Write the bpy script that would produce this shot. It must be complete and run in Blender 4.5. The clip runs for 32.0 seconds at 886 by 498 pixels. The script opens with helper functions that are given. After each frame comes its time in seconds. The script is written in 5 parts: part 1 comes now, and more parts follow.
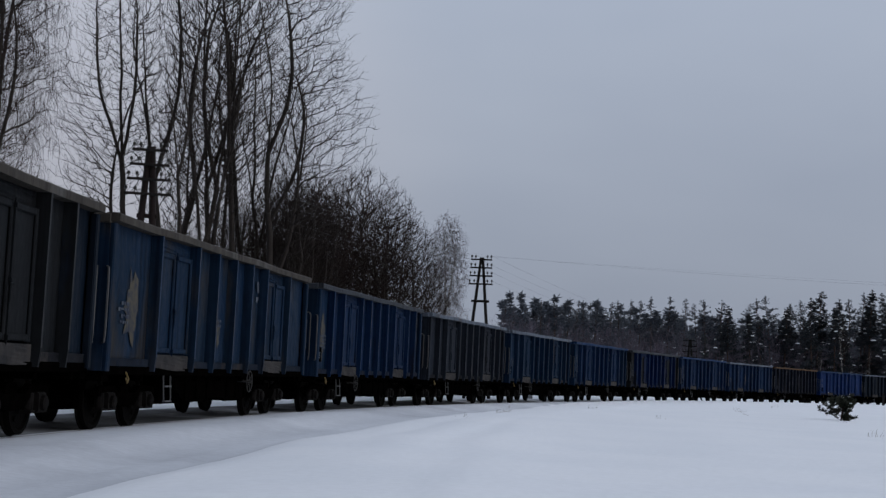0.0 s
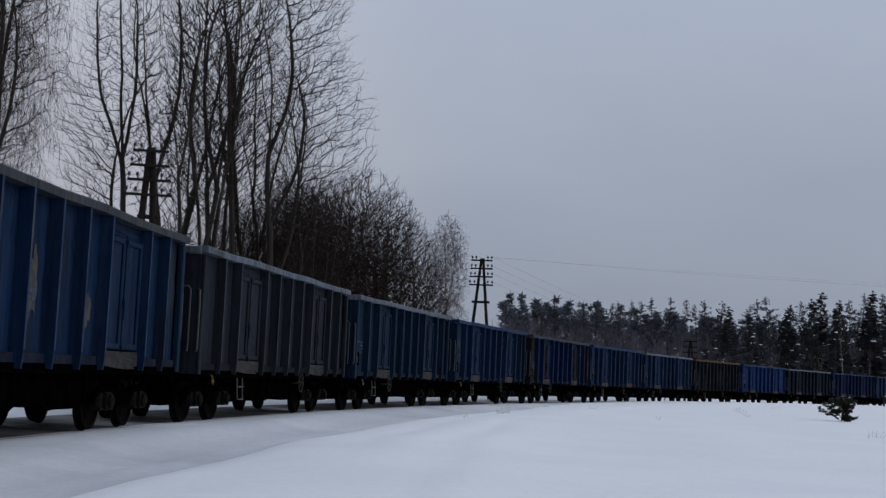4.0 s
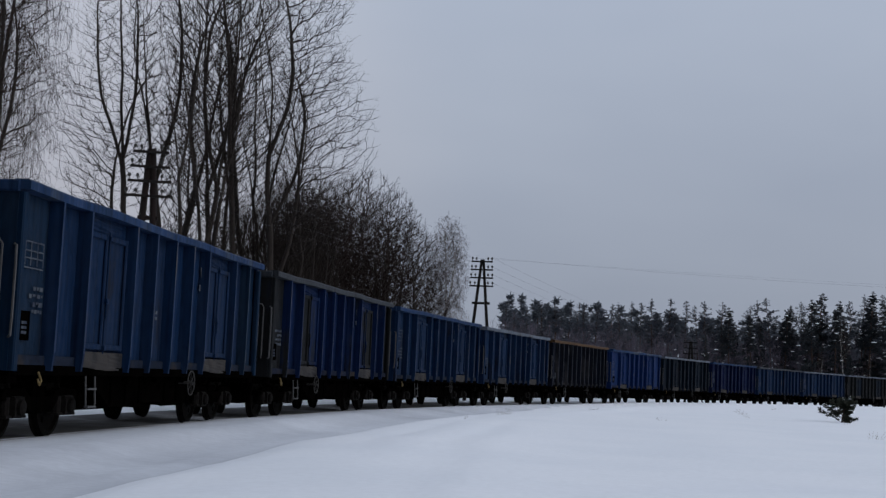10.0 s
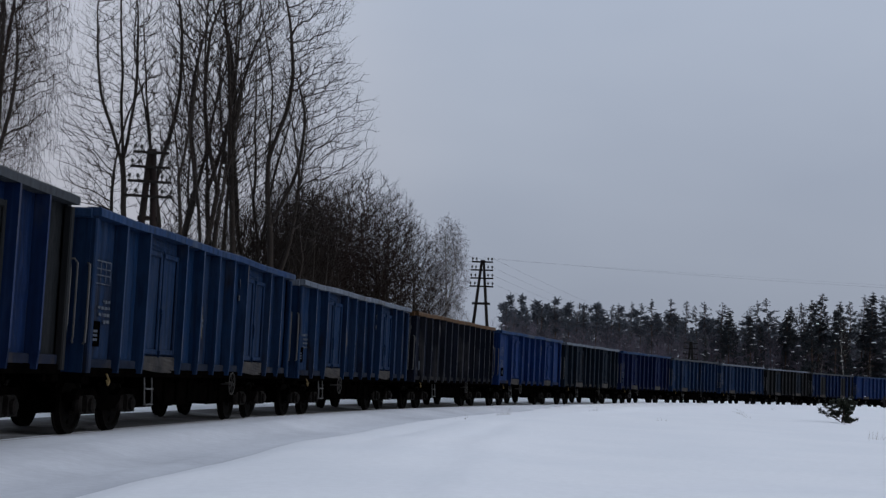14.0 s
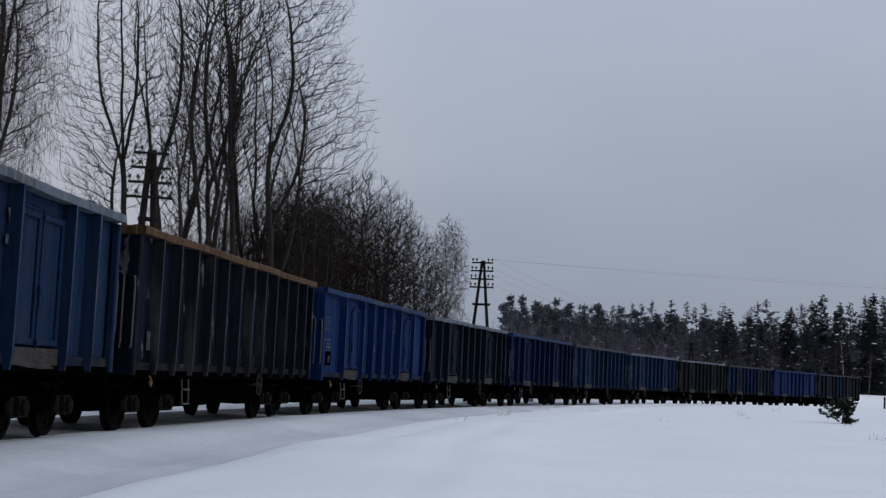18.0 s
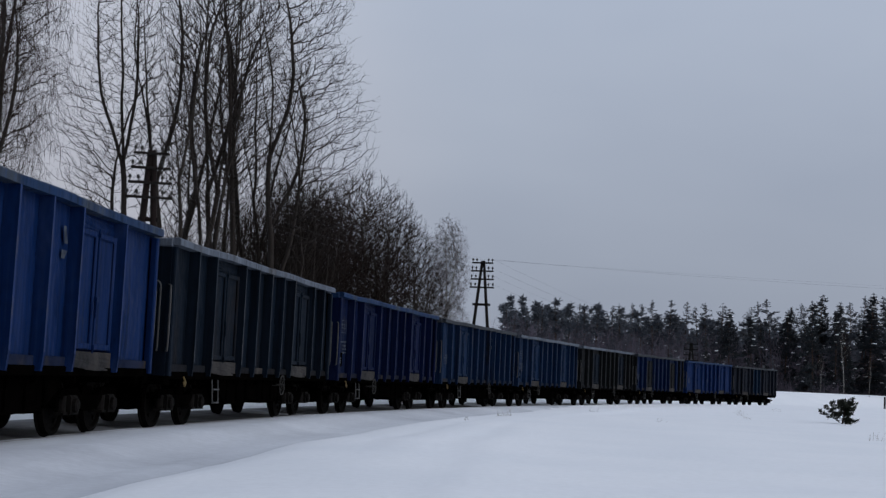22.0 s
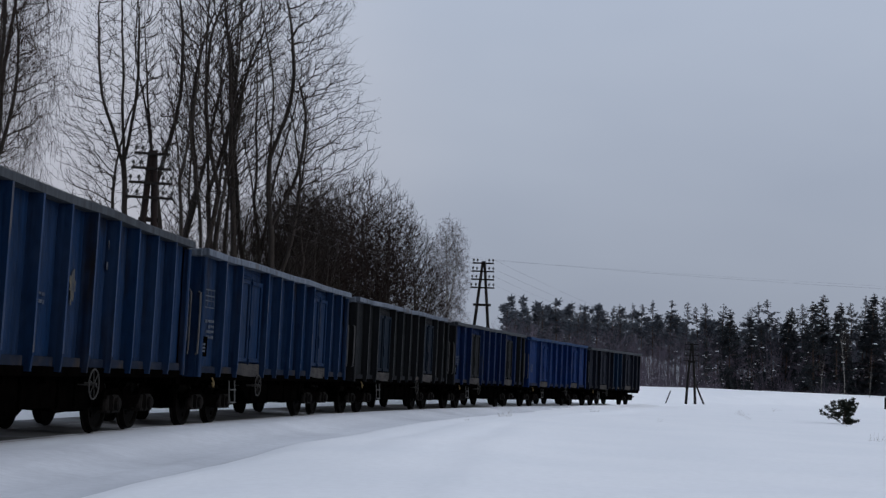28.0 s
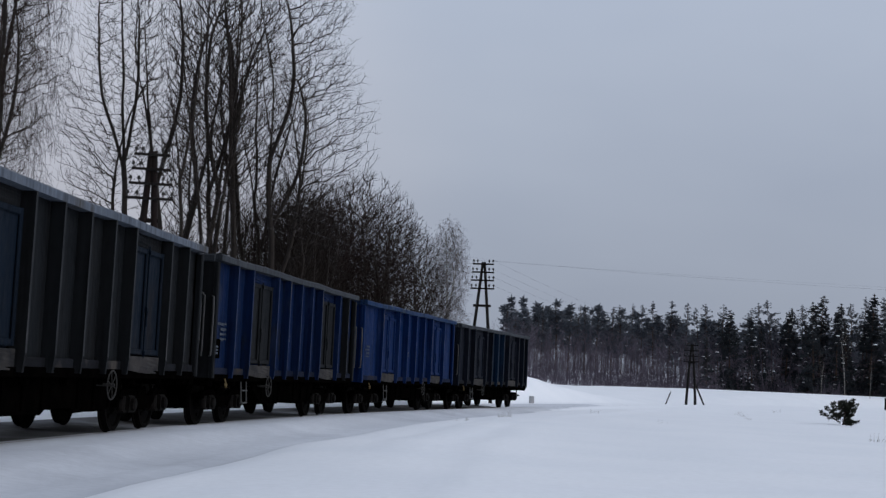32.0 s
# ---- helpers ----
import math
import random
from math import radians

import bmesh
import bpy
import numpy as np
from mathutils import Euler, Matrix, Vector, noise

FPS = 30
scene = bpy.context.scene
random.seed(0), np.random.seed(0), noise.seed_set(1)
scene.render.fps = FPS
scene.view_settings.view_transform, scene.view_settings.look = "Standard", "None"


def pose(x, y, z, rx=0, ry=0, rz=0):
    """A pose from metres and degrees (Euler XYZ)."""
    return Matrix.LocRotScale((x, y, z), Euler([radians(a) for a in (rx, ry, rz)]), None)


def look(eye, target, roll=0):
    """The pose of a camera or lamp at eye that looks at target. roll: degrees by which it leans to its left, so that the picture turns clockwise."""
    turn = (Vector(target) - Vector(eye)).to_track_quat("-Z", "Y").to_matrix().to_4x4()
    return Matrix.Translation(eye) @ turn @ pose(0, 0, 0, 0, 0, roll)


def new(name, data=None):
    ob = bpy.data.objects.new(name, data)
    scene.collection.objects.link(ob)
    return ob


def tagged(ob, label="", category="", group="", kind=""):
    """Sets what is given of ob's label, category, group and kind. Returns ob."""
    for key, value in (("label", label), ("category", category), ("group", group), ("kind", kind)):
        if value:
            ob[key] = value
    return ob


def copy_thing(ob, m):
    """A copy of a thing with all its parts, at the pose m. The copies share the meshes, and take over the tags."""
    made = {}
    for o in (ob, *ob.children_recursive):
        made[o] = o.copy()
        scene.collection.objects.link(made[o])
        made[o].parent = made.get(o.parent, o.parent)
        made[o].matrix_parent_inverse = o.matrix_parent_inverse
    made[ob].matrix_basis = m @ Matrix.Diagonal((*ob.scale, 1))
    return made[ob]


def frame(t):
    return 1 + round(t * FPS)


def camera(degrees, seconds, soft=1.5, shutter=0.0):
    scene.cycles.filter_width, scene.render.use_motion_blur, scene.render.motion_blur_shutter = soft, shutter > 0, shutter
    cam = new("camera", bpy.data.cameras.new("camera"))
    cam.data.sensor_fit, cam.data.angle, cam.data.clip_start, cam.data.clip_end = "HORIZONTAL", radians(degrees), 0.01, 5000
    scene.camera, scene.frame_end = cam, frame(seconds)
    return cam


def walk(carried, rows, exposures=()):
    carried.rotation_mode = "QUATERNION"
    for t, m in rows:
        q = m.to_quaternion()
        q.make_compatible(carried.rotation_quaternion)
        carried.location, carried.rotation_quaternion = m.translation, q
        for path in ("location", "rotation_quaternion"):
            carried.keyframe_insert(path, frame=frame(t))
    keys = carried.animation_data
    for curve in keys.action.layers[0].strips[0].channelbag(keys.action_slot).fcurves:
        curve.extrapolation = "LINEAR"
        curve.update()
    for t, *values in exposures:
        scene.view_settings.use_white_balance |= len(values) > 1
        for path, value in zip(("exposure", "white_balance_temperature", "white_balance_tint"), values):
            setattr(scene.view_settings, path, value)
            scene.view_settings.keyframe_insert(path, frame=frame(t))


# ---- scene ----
# The eye stands still on a soft support; only a slow sag turns the view.
EYE = (0.0, 0.0, 1.049)
FOCUS = 2425.55


def aim(dx, dy):
    """The view, turned by a small sag given in the lens's own units."""
    turn, tilt = -dx / FOCUS, math.atan2(225.61, FOCUS) + dy / FOCUS
    way = (math.sin(turn) * math.cos(tilt), math.cos(turn) * math.cos(tilt), math.sin(tilt))
    return look(EYE, [e + 100 * w for e, w in zip(EYE, way)], 2.5875)


cam = camera(35.824, 32.0, soft=1.4)
walk(cam, [(0, aim(-2.5, -5.8)), (2, aim(-2.5, -5.8)), (3.5, aim(-1.9, -4.8)), (5.5, aim(-1.6, -3.2)), (8.5, aim(-1.3, -2.4)),
           (14, aim(-1.0, -1.7)), (17, aim(-0.6, -0.4)), (24, aim(0, 0)), (28, aim(0.8, 0.5)), (30, aim(0.9, 1.4)), (32, aim(1.0, 2.0))],
     [(0, -0.12), (8, -0.08), (16, -0.05), (24, -0.03), (32, 0.02)])

# ---- world and sun: an even winter overcast ----
SUN_UP, SUN_TURN = radians(18), radians(112)
world = bpy.data.worlds.new("overcast")
scene.world = world
world.use_nodes = True
wn, wl = world.node_tree.nodes, world.node_tree.links
wn.clear()
w_out, w_bg = wn.new("ShaderNodeOutputWorld"), wn.new("ShaderNodeBackground")
w_sky = wn.new("ShaderNodeTexSky")
w_sky.sky_type, w_sky.sun_disc, w_sky.sun_elevation, w_sky.sun_rotation = "NISHITA", False, SUN_UP, SUN_TURN
w_sky.air_density, w_sky.dust_density = 1.0, 4.0
w_grey = wn.new("ShaderNodeHueSaturation")
w_grey.inputs["Saturation"].default_value, w_grey.inputs["Value"].default_value = 0.35, 0.055
w_co, w_sep = wn.new("ShaderNodeTexCoord"), wn.new("ShaderNodeSeparateXYZ")
w_ramp = wn.new("ShaderNodeValToRGB")
w_ramp.color_ramp.elements[0].position, w_ramp.color_ramp.elements[0].color = 0.0, (0.336, 0.377, 0.464, 1)
w_ramp.color_ramp.elements[1].position, w_ramp.color_ramp.elements[1].color = 1.0, (0.74, 0.825, 0.995, 1)
e = w_ramp.color_ramp.elements.new(0.28)
e.color = (0.503, 0.575, 0.713, 1)
# thin cloud, hardly uneven
w_map, w_noise, w_cloud = wn.new("ShaderNodeMapping"), wn.new("ShaderNodeTexNoise"), wn.new("ShaderNodeMixRGB")
w_map.inputs["Scale"].default_value = (1.5, 1.5, 4.0)
w_noise.inputs["Scale"].default_value, w_noise.inputs["Detail"].default_value = 2.2, 3.0
w_cloud.blend_type, w_cloud.inputs["Fac"].default_value = "SOFT_LIGHT", 0.22
w_mix = wn.new("ShaderNodeMixRGB")
w_mix.inputs["Fac"].default_value = 0.96
wl.new(w_co.outputs["Generated"], w_sep.inputs[0])
wl.new(w_sep.outputs["Z"], w_ramp.inputs[0])
wl.new(w_co.outputs["Generated"], w_map.inputs[0])
wl.new(w_map.outputs[0], w_noise.inputs["Vector"])
wl.new(w_ramp.outputs[0], w_cloud.inputs[1])
wl.new(w_noise.outputs["Fac"], w_cloud.inputs[2])
wl.new(w_sky.outputs[0], w_grey.inputs["Color"])
wl.new(w_grey.outputs[0], w_mix.inputs[1])
wl.new(w_cloud.outputs[0], w_mix.inputs[2])
# brighter over the open field ahead, dimmed behind the eye so faces turned there fall darker
FIELD = radians(20)
w_dot, w_side = wn.new("ShaderNodeVectorMath"), wn.new("ShaderNodeMapRange")
w_dot.operation, w_dot.inputs[1].default_value = "DOT_PRODUCT", (math.sin(FIELD), math.cos(FIELD), 0.0)
w_side.inputs[1].default_value, w_side.inputs[2].default_value, w_side.inputs[3].default_value, w_side.inputs[4].default_value = -0.85, 0.0, 0.03, 0.87
w_side.interpolation_type = "SMOOTHSTEP"
wl.new(w_co.outputs["Generated"], w_dot.inputs[0])
wl.new(w_dot.outputs["Value"], w_side.inputs[0])
# a faint warm brightening low down beyond the bare trees
w_dir, w_warm, w_add = wn.new("ShaderNodeVectorMath"), wn.new("ShaderNodeMapRange"), wn.new("ShaderNodeMixRGB")
w_dir.operation, w_dir.inputs[1].default_value = "DOT_PRODUCT", Vector((-0.34, 0.93, 0.11)).normalized()
w_warm.interpolation_type = "SMOOTHSTEP"
w_warm.inputs[1].default_value, w_warm.inputs[2].default_value, w_warm.inputs[4].default_value = 0.925, 1.0, 1.0
w_add.blend_type, w_add.inputs[2].default_value = "ADD", (0.125, 0.09, 0.062, 1)
wl.new(w_co.outputs["Generated"], w_dir.inputs[0])
wl.new(w_dir.outputs["Value"], w_warm.inputs[0])
wl.new(w_warm.outputs[0], w_add.inputs[0])
wl.new(w_mix.outputs[0], w_add.inputs[1])
# a broad glow round the hidden sun
w_near, w_glow, w_sum = wn.new("ShaderNodeVectorMath"), wn.new("ShaderNodeMapRange"), wn.new("ShaderNodeMath")
w_near.operation, w_near.inputs[1].default_value = "DOT_PRODUCT", (math.sin(SUN_TURN) * math.cos(SUN_UP), math.cos(SUN_TURN) * math.cos(SUN_UP), math.sin(SUN_UP))
w_glow.interpolation_type = "SMOOTHSTEP"
w_glow.inputs[1].default_value, w_glow.inputs[2].default_value, w_glow.inputs[4].default_value = 0.62, 1.0, 0.4
wl.new(w_co.outputs["Generated"], w_near.inputs[0])
wl.new(w_near.outputs["Value"], w_glow.inputs[0])
wl.new(w_side.outputs[0], w_sum.inputs[0])
wl.new(w_glow.outputs[0], w_sum.inputs[1])
wl.new(w_sum.outputs[0], w_bg.inputs[1])
wl.new(w_add.outputs[0], w_bg.inputs[0])
wl.new(w_bg.outputs[0], w_out.inputs[0])
sun = new("sun", bpy.data.lights.new("sun", "SUN"))
sun.data.energy, sun.data.angle, sun.data.color = 1.0, radians(60), (1.0, 0.96, 0.92)
sun.matrix_world = look((math.sin(SUN_TURN) * 50, math.cos(SUN_TURN) * 50, 50 * math.tan(SUN_UP)), (0, 0, 0))

# ---- materials ----


def material(name, color, rough=0.7, metal=0.0, second=None, amount=0.5, scale=3.0, grain=0.12, grain_scale=40.0,
             bump=0.15, third=None, third_scale=1.2, third_edge=(0.58, 0.68), stretch=(1, 1, 1), specular=0.3, scuff=None, streak=None):
    """A surface with a broad blotch (second), sparse patches (third), fine grain and relief."""
    m = bpy.data.materials.new(name)
    m.use_nodes = True
    n, k = m.node_tree.nodes, m.node_tree.links
    p = n["Principled BSDF"]
    p.inputs["Roughness"].default_value, p.inputs["Metallic"].default_value = rough, metal
    p.inputs["Specular IOR Level"].default_value = specular
    co, mp = n.new("ShaderNodeTexCoord"), n.new("ShaderNodeMapping")
    info, add = n.new("ShaderNodeObjectInfo"), n.new("ShaderNodeVectorMath")
    mul = n.new("ShaderNodeMath")
    mul.operation, mul.inputs[1].default_value = "MULTIPLY", 37.0
    k.new(info.outputs["Random"], mul.inputs[0])
    k.new(co.outputs["Object"], add.inputs[0])
    k.new(mul.outputs[0], add.inputs[1])
    k.new(add.outputs[0], mp.inputs[0])
    mp.inputs["Scale"].default_value = stretch

    def tex(s, detail):
        t = n.new("ShaderNodeTexNoise")
        t.inputs["Scale"].default_value, t.inputs["Detail"].default_value = s, detail
        k.new(mp.outputs[0], t.inputs["Vector"])
        return t.outputs["Fac"]

    def ramp(src, a, b, va=0.0, vb=1.0):
        r = n.new("ShaderNodeMapRange")
        r.inputs[1].default_value, r.inputs[2].default_value, r.inputs[3].default_value, r.inputs[4].default_value = a, b, va, vb
        k.new(src, r.inputs[0])
        return r.outputs[0]

    def mix(fac, a, b, kind="MIX"):
        x = n.new("ShaderNodeMixRGB")
        x.blend_type = kind
        for sock, v in zip(x.inputs, (fac, a, b)):
            if isinstance(v, (int, float)):
                sock.default_value = v
            elif isinstance(v, tuple):
                sock.default_value = (*v, 1)
            else:
                k.new(v, sock)
        return x.outputs[0]

    c = mix(ramp(tex(scale, 4.0), 0.4, 0.65, 0, amount), tuple(color), tuple(second or [v * 0.6 for v in color]))
    if third:
        c = mix(ramp(tex(third_scale, 6.0), *third_edge), c, tuple(third))
    if scuff:
        c = mix(ramp(tex(2.6, 8.0), 0.58, 0.72, 0, 0.75), c, tuple(scuff))
        c = mix(ramp(tex(7.0, 6.0), 0.60, 0.68, 0, 0.6), c, tuple(v * 0.45 for v in color))
    if streak:
        # rain runs straight down the sheet
        run = n.new("ShaderNodeMapping")
        run.inputs["Scale"].default_value = (9.0, 9.0, 0.35)
        k.new(add.outputs[0], run.inputs[0])
        lines = n.new("ShaderNodeTexNoise")
        lines.inputs["Scale"].default_value, lines.inputs["Detail"].default_value = 1.0, 5.0
        k.new(run.outputs[0], lines.inputs["Vector"])
        c = mix(ramp(lines.outputs["Fac"], 0.52, 0.72, 0, 0.7), c, tuple(streak))
        c = mix(ramp(lines.outputs["Fac"], 0.47, 0.30, 0, 0.75), c, tuple(v * 0.35 for v in color))
    fine = tex(grain_scale, 5.0)
    c = mix(1.0, c, mix(ramp(fine, 0.3, 0.7), (1 - grain,) * 3, (1 + grain,) * 3), "MULTIPLY")
    k.new(c, p.inputs["Base Color"])
    k.new(ramp(fine, 0.3, 0.7, max(rough - 0.12, 0.05), min(rough + 0.1, 1)), p.inputs["Roughness"])
    b = n.new("ShaderNodeBump")
    b.inputs["Strength"].default_value, b.inputs["Distance"].default_value = bump, 0.02
    k.new(fine, b.inputs["Height"])
    k.new(b.outputs[0], p.inputs["Normal"])
    return m


RUST = (0.017, 0.0155, 0.018)


PAINTS = {}


def paint(name, color, fade=None, patch=RUST, edge=(0.60, 0.70), amount=0.55, patch_scale=1.3):
    color = [v * 0.47 for v in color]
    fade, patch = fade and [v * 0.47 for v in fade], [v * 0.47 for v in patch]
    PAINTS[name] = color
    pale = 0.22 * max(color)
    return material(name, color, 0.7, 0.0, fade or [v * 0.7 + 0.009 for v in color], amount, 0.9, 0.18, 14, 0.2,
                    patch, patch_scale, edge, (1, 1, 0.4), 0.06, [1.15 * v + pale for v in color], [1.25 * v + pale for v in color])


SNOW = material("snow", (0.90, 0.92, 0.955), 0.85, 0, (0.83, 0.86, 0.905), 0.5, 0.35, 0.03, 9.0, 0.25, specular=0.2)
PACKED = material("packed_sooty_snow", (0.66, 0.685, 0.735), 0.9, 0, (0.50, 0.52, 0.565), 0.7, 0.5, 0.06, 7.0, 0.3, (0.74, 0.765, 0.815), 0.25, (0.45, 0.65), specular=0.15)
# Snow between the rails, the train's shadow painted into its dark colour.
UNDER_TRAIN_SHADE = material("shaded_track_snow", (0.17, 0.172, 0.18), 0.9, 0, (0.10, 0.10, 0.105), 0.8, 1.2, 0.08, 7.0, 0.3, (0.26, 0.27, 0.29), 0.6, (0.5, 0.62), specular=0.1)
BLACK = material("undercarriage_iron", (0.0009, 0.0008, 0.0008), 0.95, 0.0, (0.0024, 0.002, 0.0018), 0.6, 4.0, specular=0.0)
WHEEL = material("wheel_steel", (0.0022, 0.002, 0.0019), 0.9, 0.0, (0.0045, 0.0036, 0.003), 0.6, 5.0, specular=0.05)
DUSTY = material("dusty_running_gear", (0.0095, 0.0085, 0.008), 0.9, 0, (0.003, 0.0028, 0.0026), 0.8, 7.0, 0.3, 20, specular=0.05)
RAILIRON = material("rail_iron", (0.34, 0.33, 0.32), 0.5, 0.3, (0.22, 0.20, 0.19), 0.6, 5.0)
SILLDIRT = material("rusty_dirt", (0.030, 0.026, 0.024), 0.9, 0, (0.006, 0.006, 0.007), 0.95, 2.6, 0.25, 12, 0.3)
CHALK = material("chalk_white", (0.055, 0.066, 0.082), 0.8, 0, (0.010, 0.016, 0.035), 0.95, 6.0)
YELLOW = material("yellow_paint", (0.13, 0.09, 0.03), 0.6, 0, (0.10, 0.07, 0.03), 0.6, 6.0)
HANDRAIL = material("worn_handrail", (0.062, 0.064, 0.067), 0.6, 0.0, (0.05, 0.047, 0.045), 0.6, 6.0)
WOOD_POLE = material("tarred_pole_wood", (0.009, 0.0075, 0.007), 0.9, 0, (0.015, 0.011, 0.0095), 0.6, 2.0, 0.2, 30, 0.4, stretch=(3, 3, 0.3))
REDPOLE = material("reddish_pole_wood", (0.011, 0.0052, 0.0042), 0.9, 0, (0.006, 0.0036, 0.0032), 0.6, 2.0, 0.2, 30, 0.4, stretch=(3, 3, 0.3))
# Porcelain toned dark so the knobs stand as silhouettes on the sky.
PORCELAIN = material("dark_porcelain", (0.02, 0.019, 0.018), 0.5, 0, (0.01, 0.01, 0.01), 0.6, 20.0)
WIRE = material("weathered_wire", (0.10, 0.10, 0.11), 0.6, 0.5)
BARK = material("grey_brown_bark", (0.023, 0.018, 0.0155), 0.9, 0, (0.046, 0.038, 0.033), 0.5, 1.5, 0.25, 20, 0.6, stretch=(2, 2, 0.5))
TWIG = material("dark_twigs", (0.018, 0.014, 0.012), 0.9, 0, (0.03, 0.023, 0.02), 0.5, 0.5, specular=0.1)
TWIG_RED = material("reddish_twigs", (0.020, 0.012, 0.010), 0.9, 0, (0.013, 0.009, 0.008), 0.5, 0.5, specular=0.1)
BIRCH = material("birch_bark", (0.30, 0.29, 0.27), 0.8, 0, (0.08, 0.07, 0.065), 0.8, 3.0, 0.2, 15, 0.3, (0.03, 0.028, 0.026), 4.0, (0.56, 0.62), (1, 1, 2.5))
# Far pines paled and blued, distance haze mixed into the needle colour.
HAZED_NEEDLE = material("pine_needles", (0.062, 0.074, 0.094), 0.8, 0, (0.095, 0.11, 0.135), 0.6, 0.8, 0.3, 9)
SPRUCE_NEEDLE = material("spruce_needles", (0.024, 0.029, 0.034), 0.8, 0, (0.04, 0.047, 0.055), 0.6, 0.8, 0.3, 9)
PINEBARK = material("pine_bark", (0.08, 0.05, 0.038), 0.9, 0, (0.04, 0.03, 0.027), 0.6, 1.0, 0.2, 8)
BIRCH_TWIG = material("pale_birch_twigs", (0.11, 0.10, 0.105), 0.9, 0, (0.07, 0.062, 0.064), 0.5, 0.5)
YOUNG_NEEDLE = material("young_pine_needles", (0.016, 0.022, 0.014), 0.8, 0, (0.036, 0.038, 0.022), 0.6, 6.0, 0.3, 40)
GEAR = material("dull_gear_iron", (0.026, 0.025, 0.024), 0.8, 0, (0.016, 0.014, 0.013), 0.6, 6.0)
# Scrub lightened towards violet so its tint carries the haze of distance.
HAZED_BRUSH = material("hazed_brushwood", (0.15, 0.125, 0.155), 0.9, 0, (0.09, 0.078, 0.1), 0.6, 0.2)
GRASS = material("dead_grass", (0.16, 0.12, 0.08), 0.9, 0, (0.09, 0.07, 0.05), 0.5, 3.0)

# ---- building helpers ----


def mesh_of(name, verts, faces, mat, smooth=False):
    me = bpy.data.meshes.new(name)
    me.from_pydata([tuple(v) for v in verts], [], [tuple(f) for f in faces])
    me.materials.append(mat)
    if smooth:
        me.polygons.foreach_set("use_smooth", [True] * len(me.polygons))
    me.update()
    return me


def part(name, data, parent, label="", at=None):
    """One mesh object under a thing or under a part."""
    ob = new(name, data)
    ob.parent = parent
    if at is not None:
        ob.matrix_basis = at
    if label:
        ob["label"] = label
    return ob


class Shape:
    """Gathers simple solids into one mesh."""

    def __init__(self):
        self.v, self.f = [], []

    def add(self, verts, faces):
        o = len(self.v)
        self.v += [tuple(v) for v in verts]
        self.f += [tuple(i + o for i in f) for f in faces]
        return self

    def box(self, x0, x1, y0, y1, z0, z1, c=0.0):
        """A box, with its edges along its longest side cut by c."""
        if c <= 0:
            v = [(x, y, z) for x in (x0, x1) for y in (y0, y1) for z in (z0, z1)]
            return self.add(v, [(0, 1, 3, 2), (4, 6, 7, 5), (0, 4, 5, 1), (2, 3, 7, 6), (0, 2, 6, 4), (1, 5, 7, 3)])
        size = (x1 - x0, y1 - y0, z1 - z0)
        ax = size.index(max(size))
        lo, hi = [x0, y0, z0], [x1, y1, z1]
        a, b = (ax + 1) % 3, (ax + 2) % 3
        ring = [(lo[a] + c, lo[b]), (hi[a] - c, lo[b]), (hi[a], lo[b] + c), (hi[a], hi[b] - c), (hi[a] - c, hi[b]), (lo[a] + c, hi[b]), (lo[a], hi[b] - c), (lo[a], lo[b] + c)]
        v = []
        for end in (lo[ax], hi[ax]):
            for p, q in ring:
                w = [0, 0, 0]
                w[ax], w[a], w[b] = end, p, q
                v.append(w)
        return self.add(v, [tuple(range(7, -1, -1)), tuple(range(8, 16))] + [(i, (i + 1) % 8, 8 + (i + 1) % 8, 8 + i) for i in range(8)])

    def tube(self, pts, radii, sides=6, closed=False):
        pts = [Vector(p) for p in pts]
        if isinstance(radii, (int, float)):
            radii = [radii] * len(pts)
        n, o = len(pts), len(self.v)
        side = None
        for i, p in enumerate(pts):
            d = (pts[(i + 1) % n] - pts[i - 1]) if closed else (pts[min(i + 1, n - 1)] - pts[max(i - 1, 0)])
            d.normalize()
            if side is None:
                side = d.orthogonal().normalized()
            side = (side - d * side.dot(d)).normalized()
            up = d.cross(side)
            for j in range(sides):
                a = 2 * math.pi * j / sides
                self.v.append(tuple(p + (side * math.cos(a) + up * math.sin(a)) * radii[i]))
        for i in range(n if closed else n - 1):
            for j in range(sides):
                a, b, i2 = o + i * sides, o + ((i + 1) % n) * sides, (j + 1) % sides
                self.f.append((a + j, a + i2, b + i2, b + j))
        if not closed:
            self.f.append(tuple(o + j for j in range(sides - 1, -1, -1)))
            self.f.append(tuple(o + (n - 1) * sides + j for j in range(sides)))
        return self

    def lathe(self, profile, sides=20, axis="y", at=(0, 0, 0)):
        """Turns (radius, along) pairs round an axis."""
        o = len(self.v)
        for r, h in profile:
            for j in range(sides):
                a = 2 * math.pi * j / sides
                p, q = r * math.cos(a), r * math.sin(a)
                w = {"y": (p, h, q), "x": (h, p, q), "z": (p, q, h)}[axis]
                self.v.append((w[0] + at[0], w[1] + at[1], w[2] + at[2]))
        for i in range(len(profile) - 1):
            for j in range(sides):
                a, b, j2 = o + i * sides, o + (i + 1) * sides, (j + 1) % sides
                self.f.append((a + j, b + j, b + j2, a + j2))
        self.f.append(tuple(o + j for j in range(sides)))
        self.f.append(tuple(o + (len(profile) - 1) * sides + j for j in range(sides - 1, -1, -1)))
        return self

    def mesh(self, name, mat, smooth=False):
        return mesh_of(name, self.v, self.f, mat, smooth)


CACHE = {}


def cached(key, make, mat):
    if (key, mat.name) not in CACHE:
        CACHE[key, mat.name] = make().mesh(key.split(" ")[0], mat)
    return CACHE[key, mat.name]


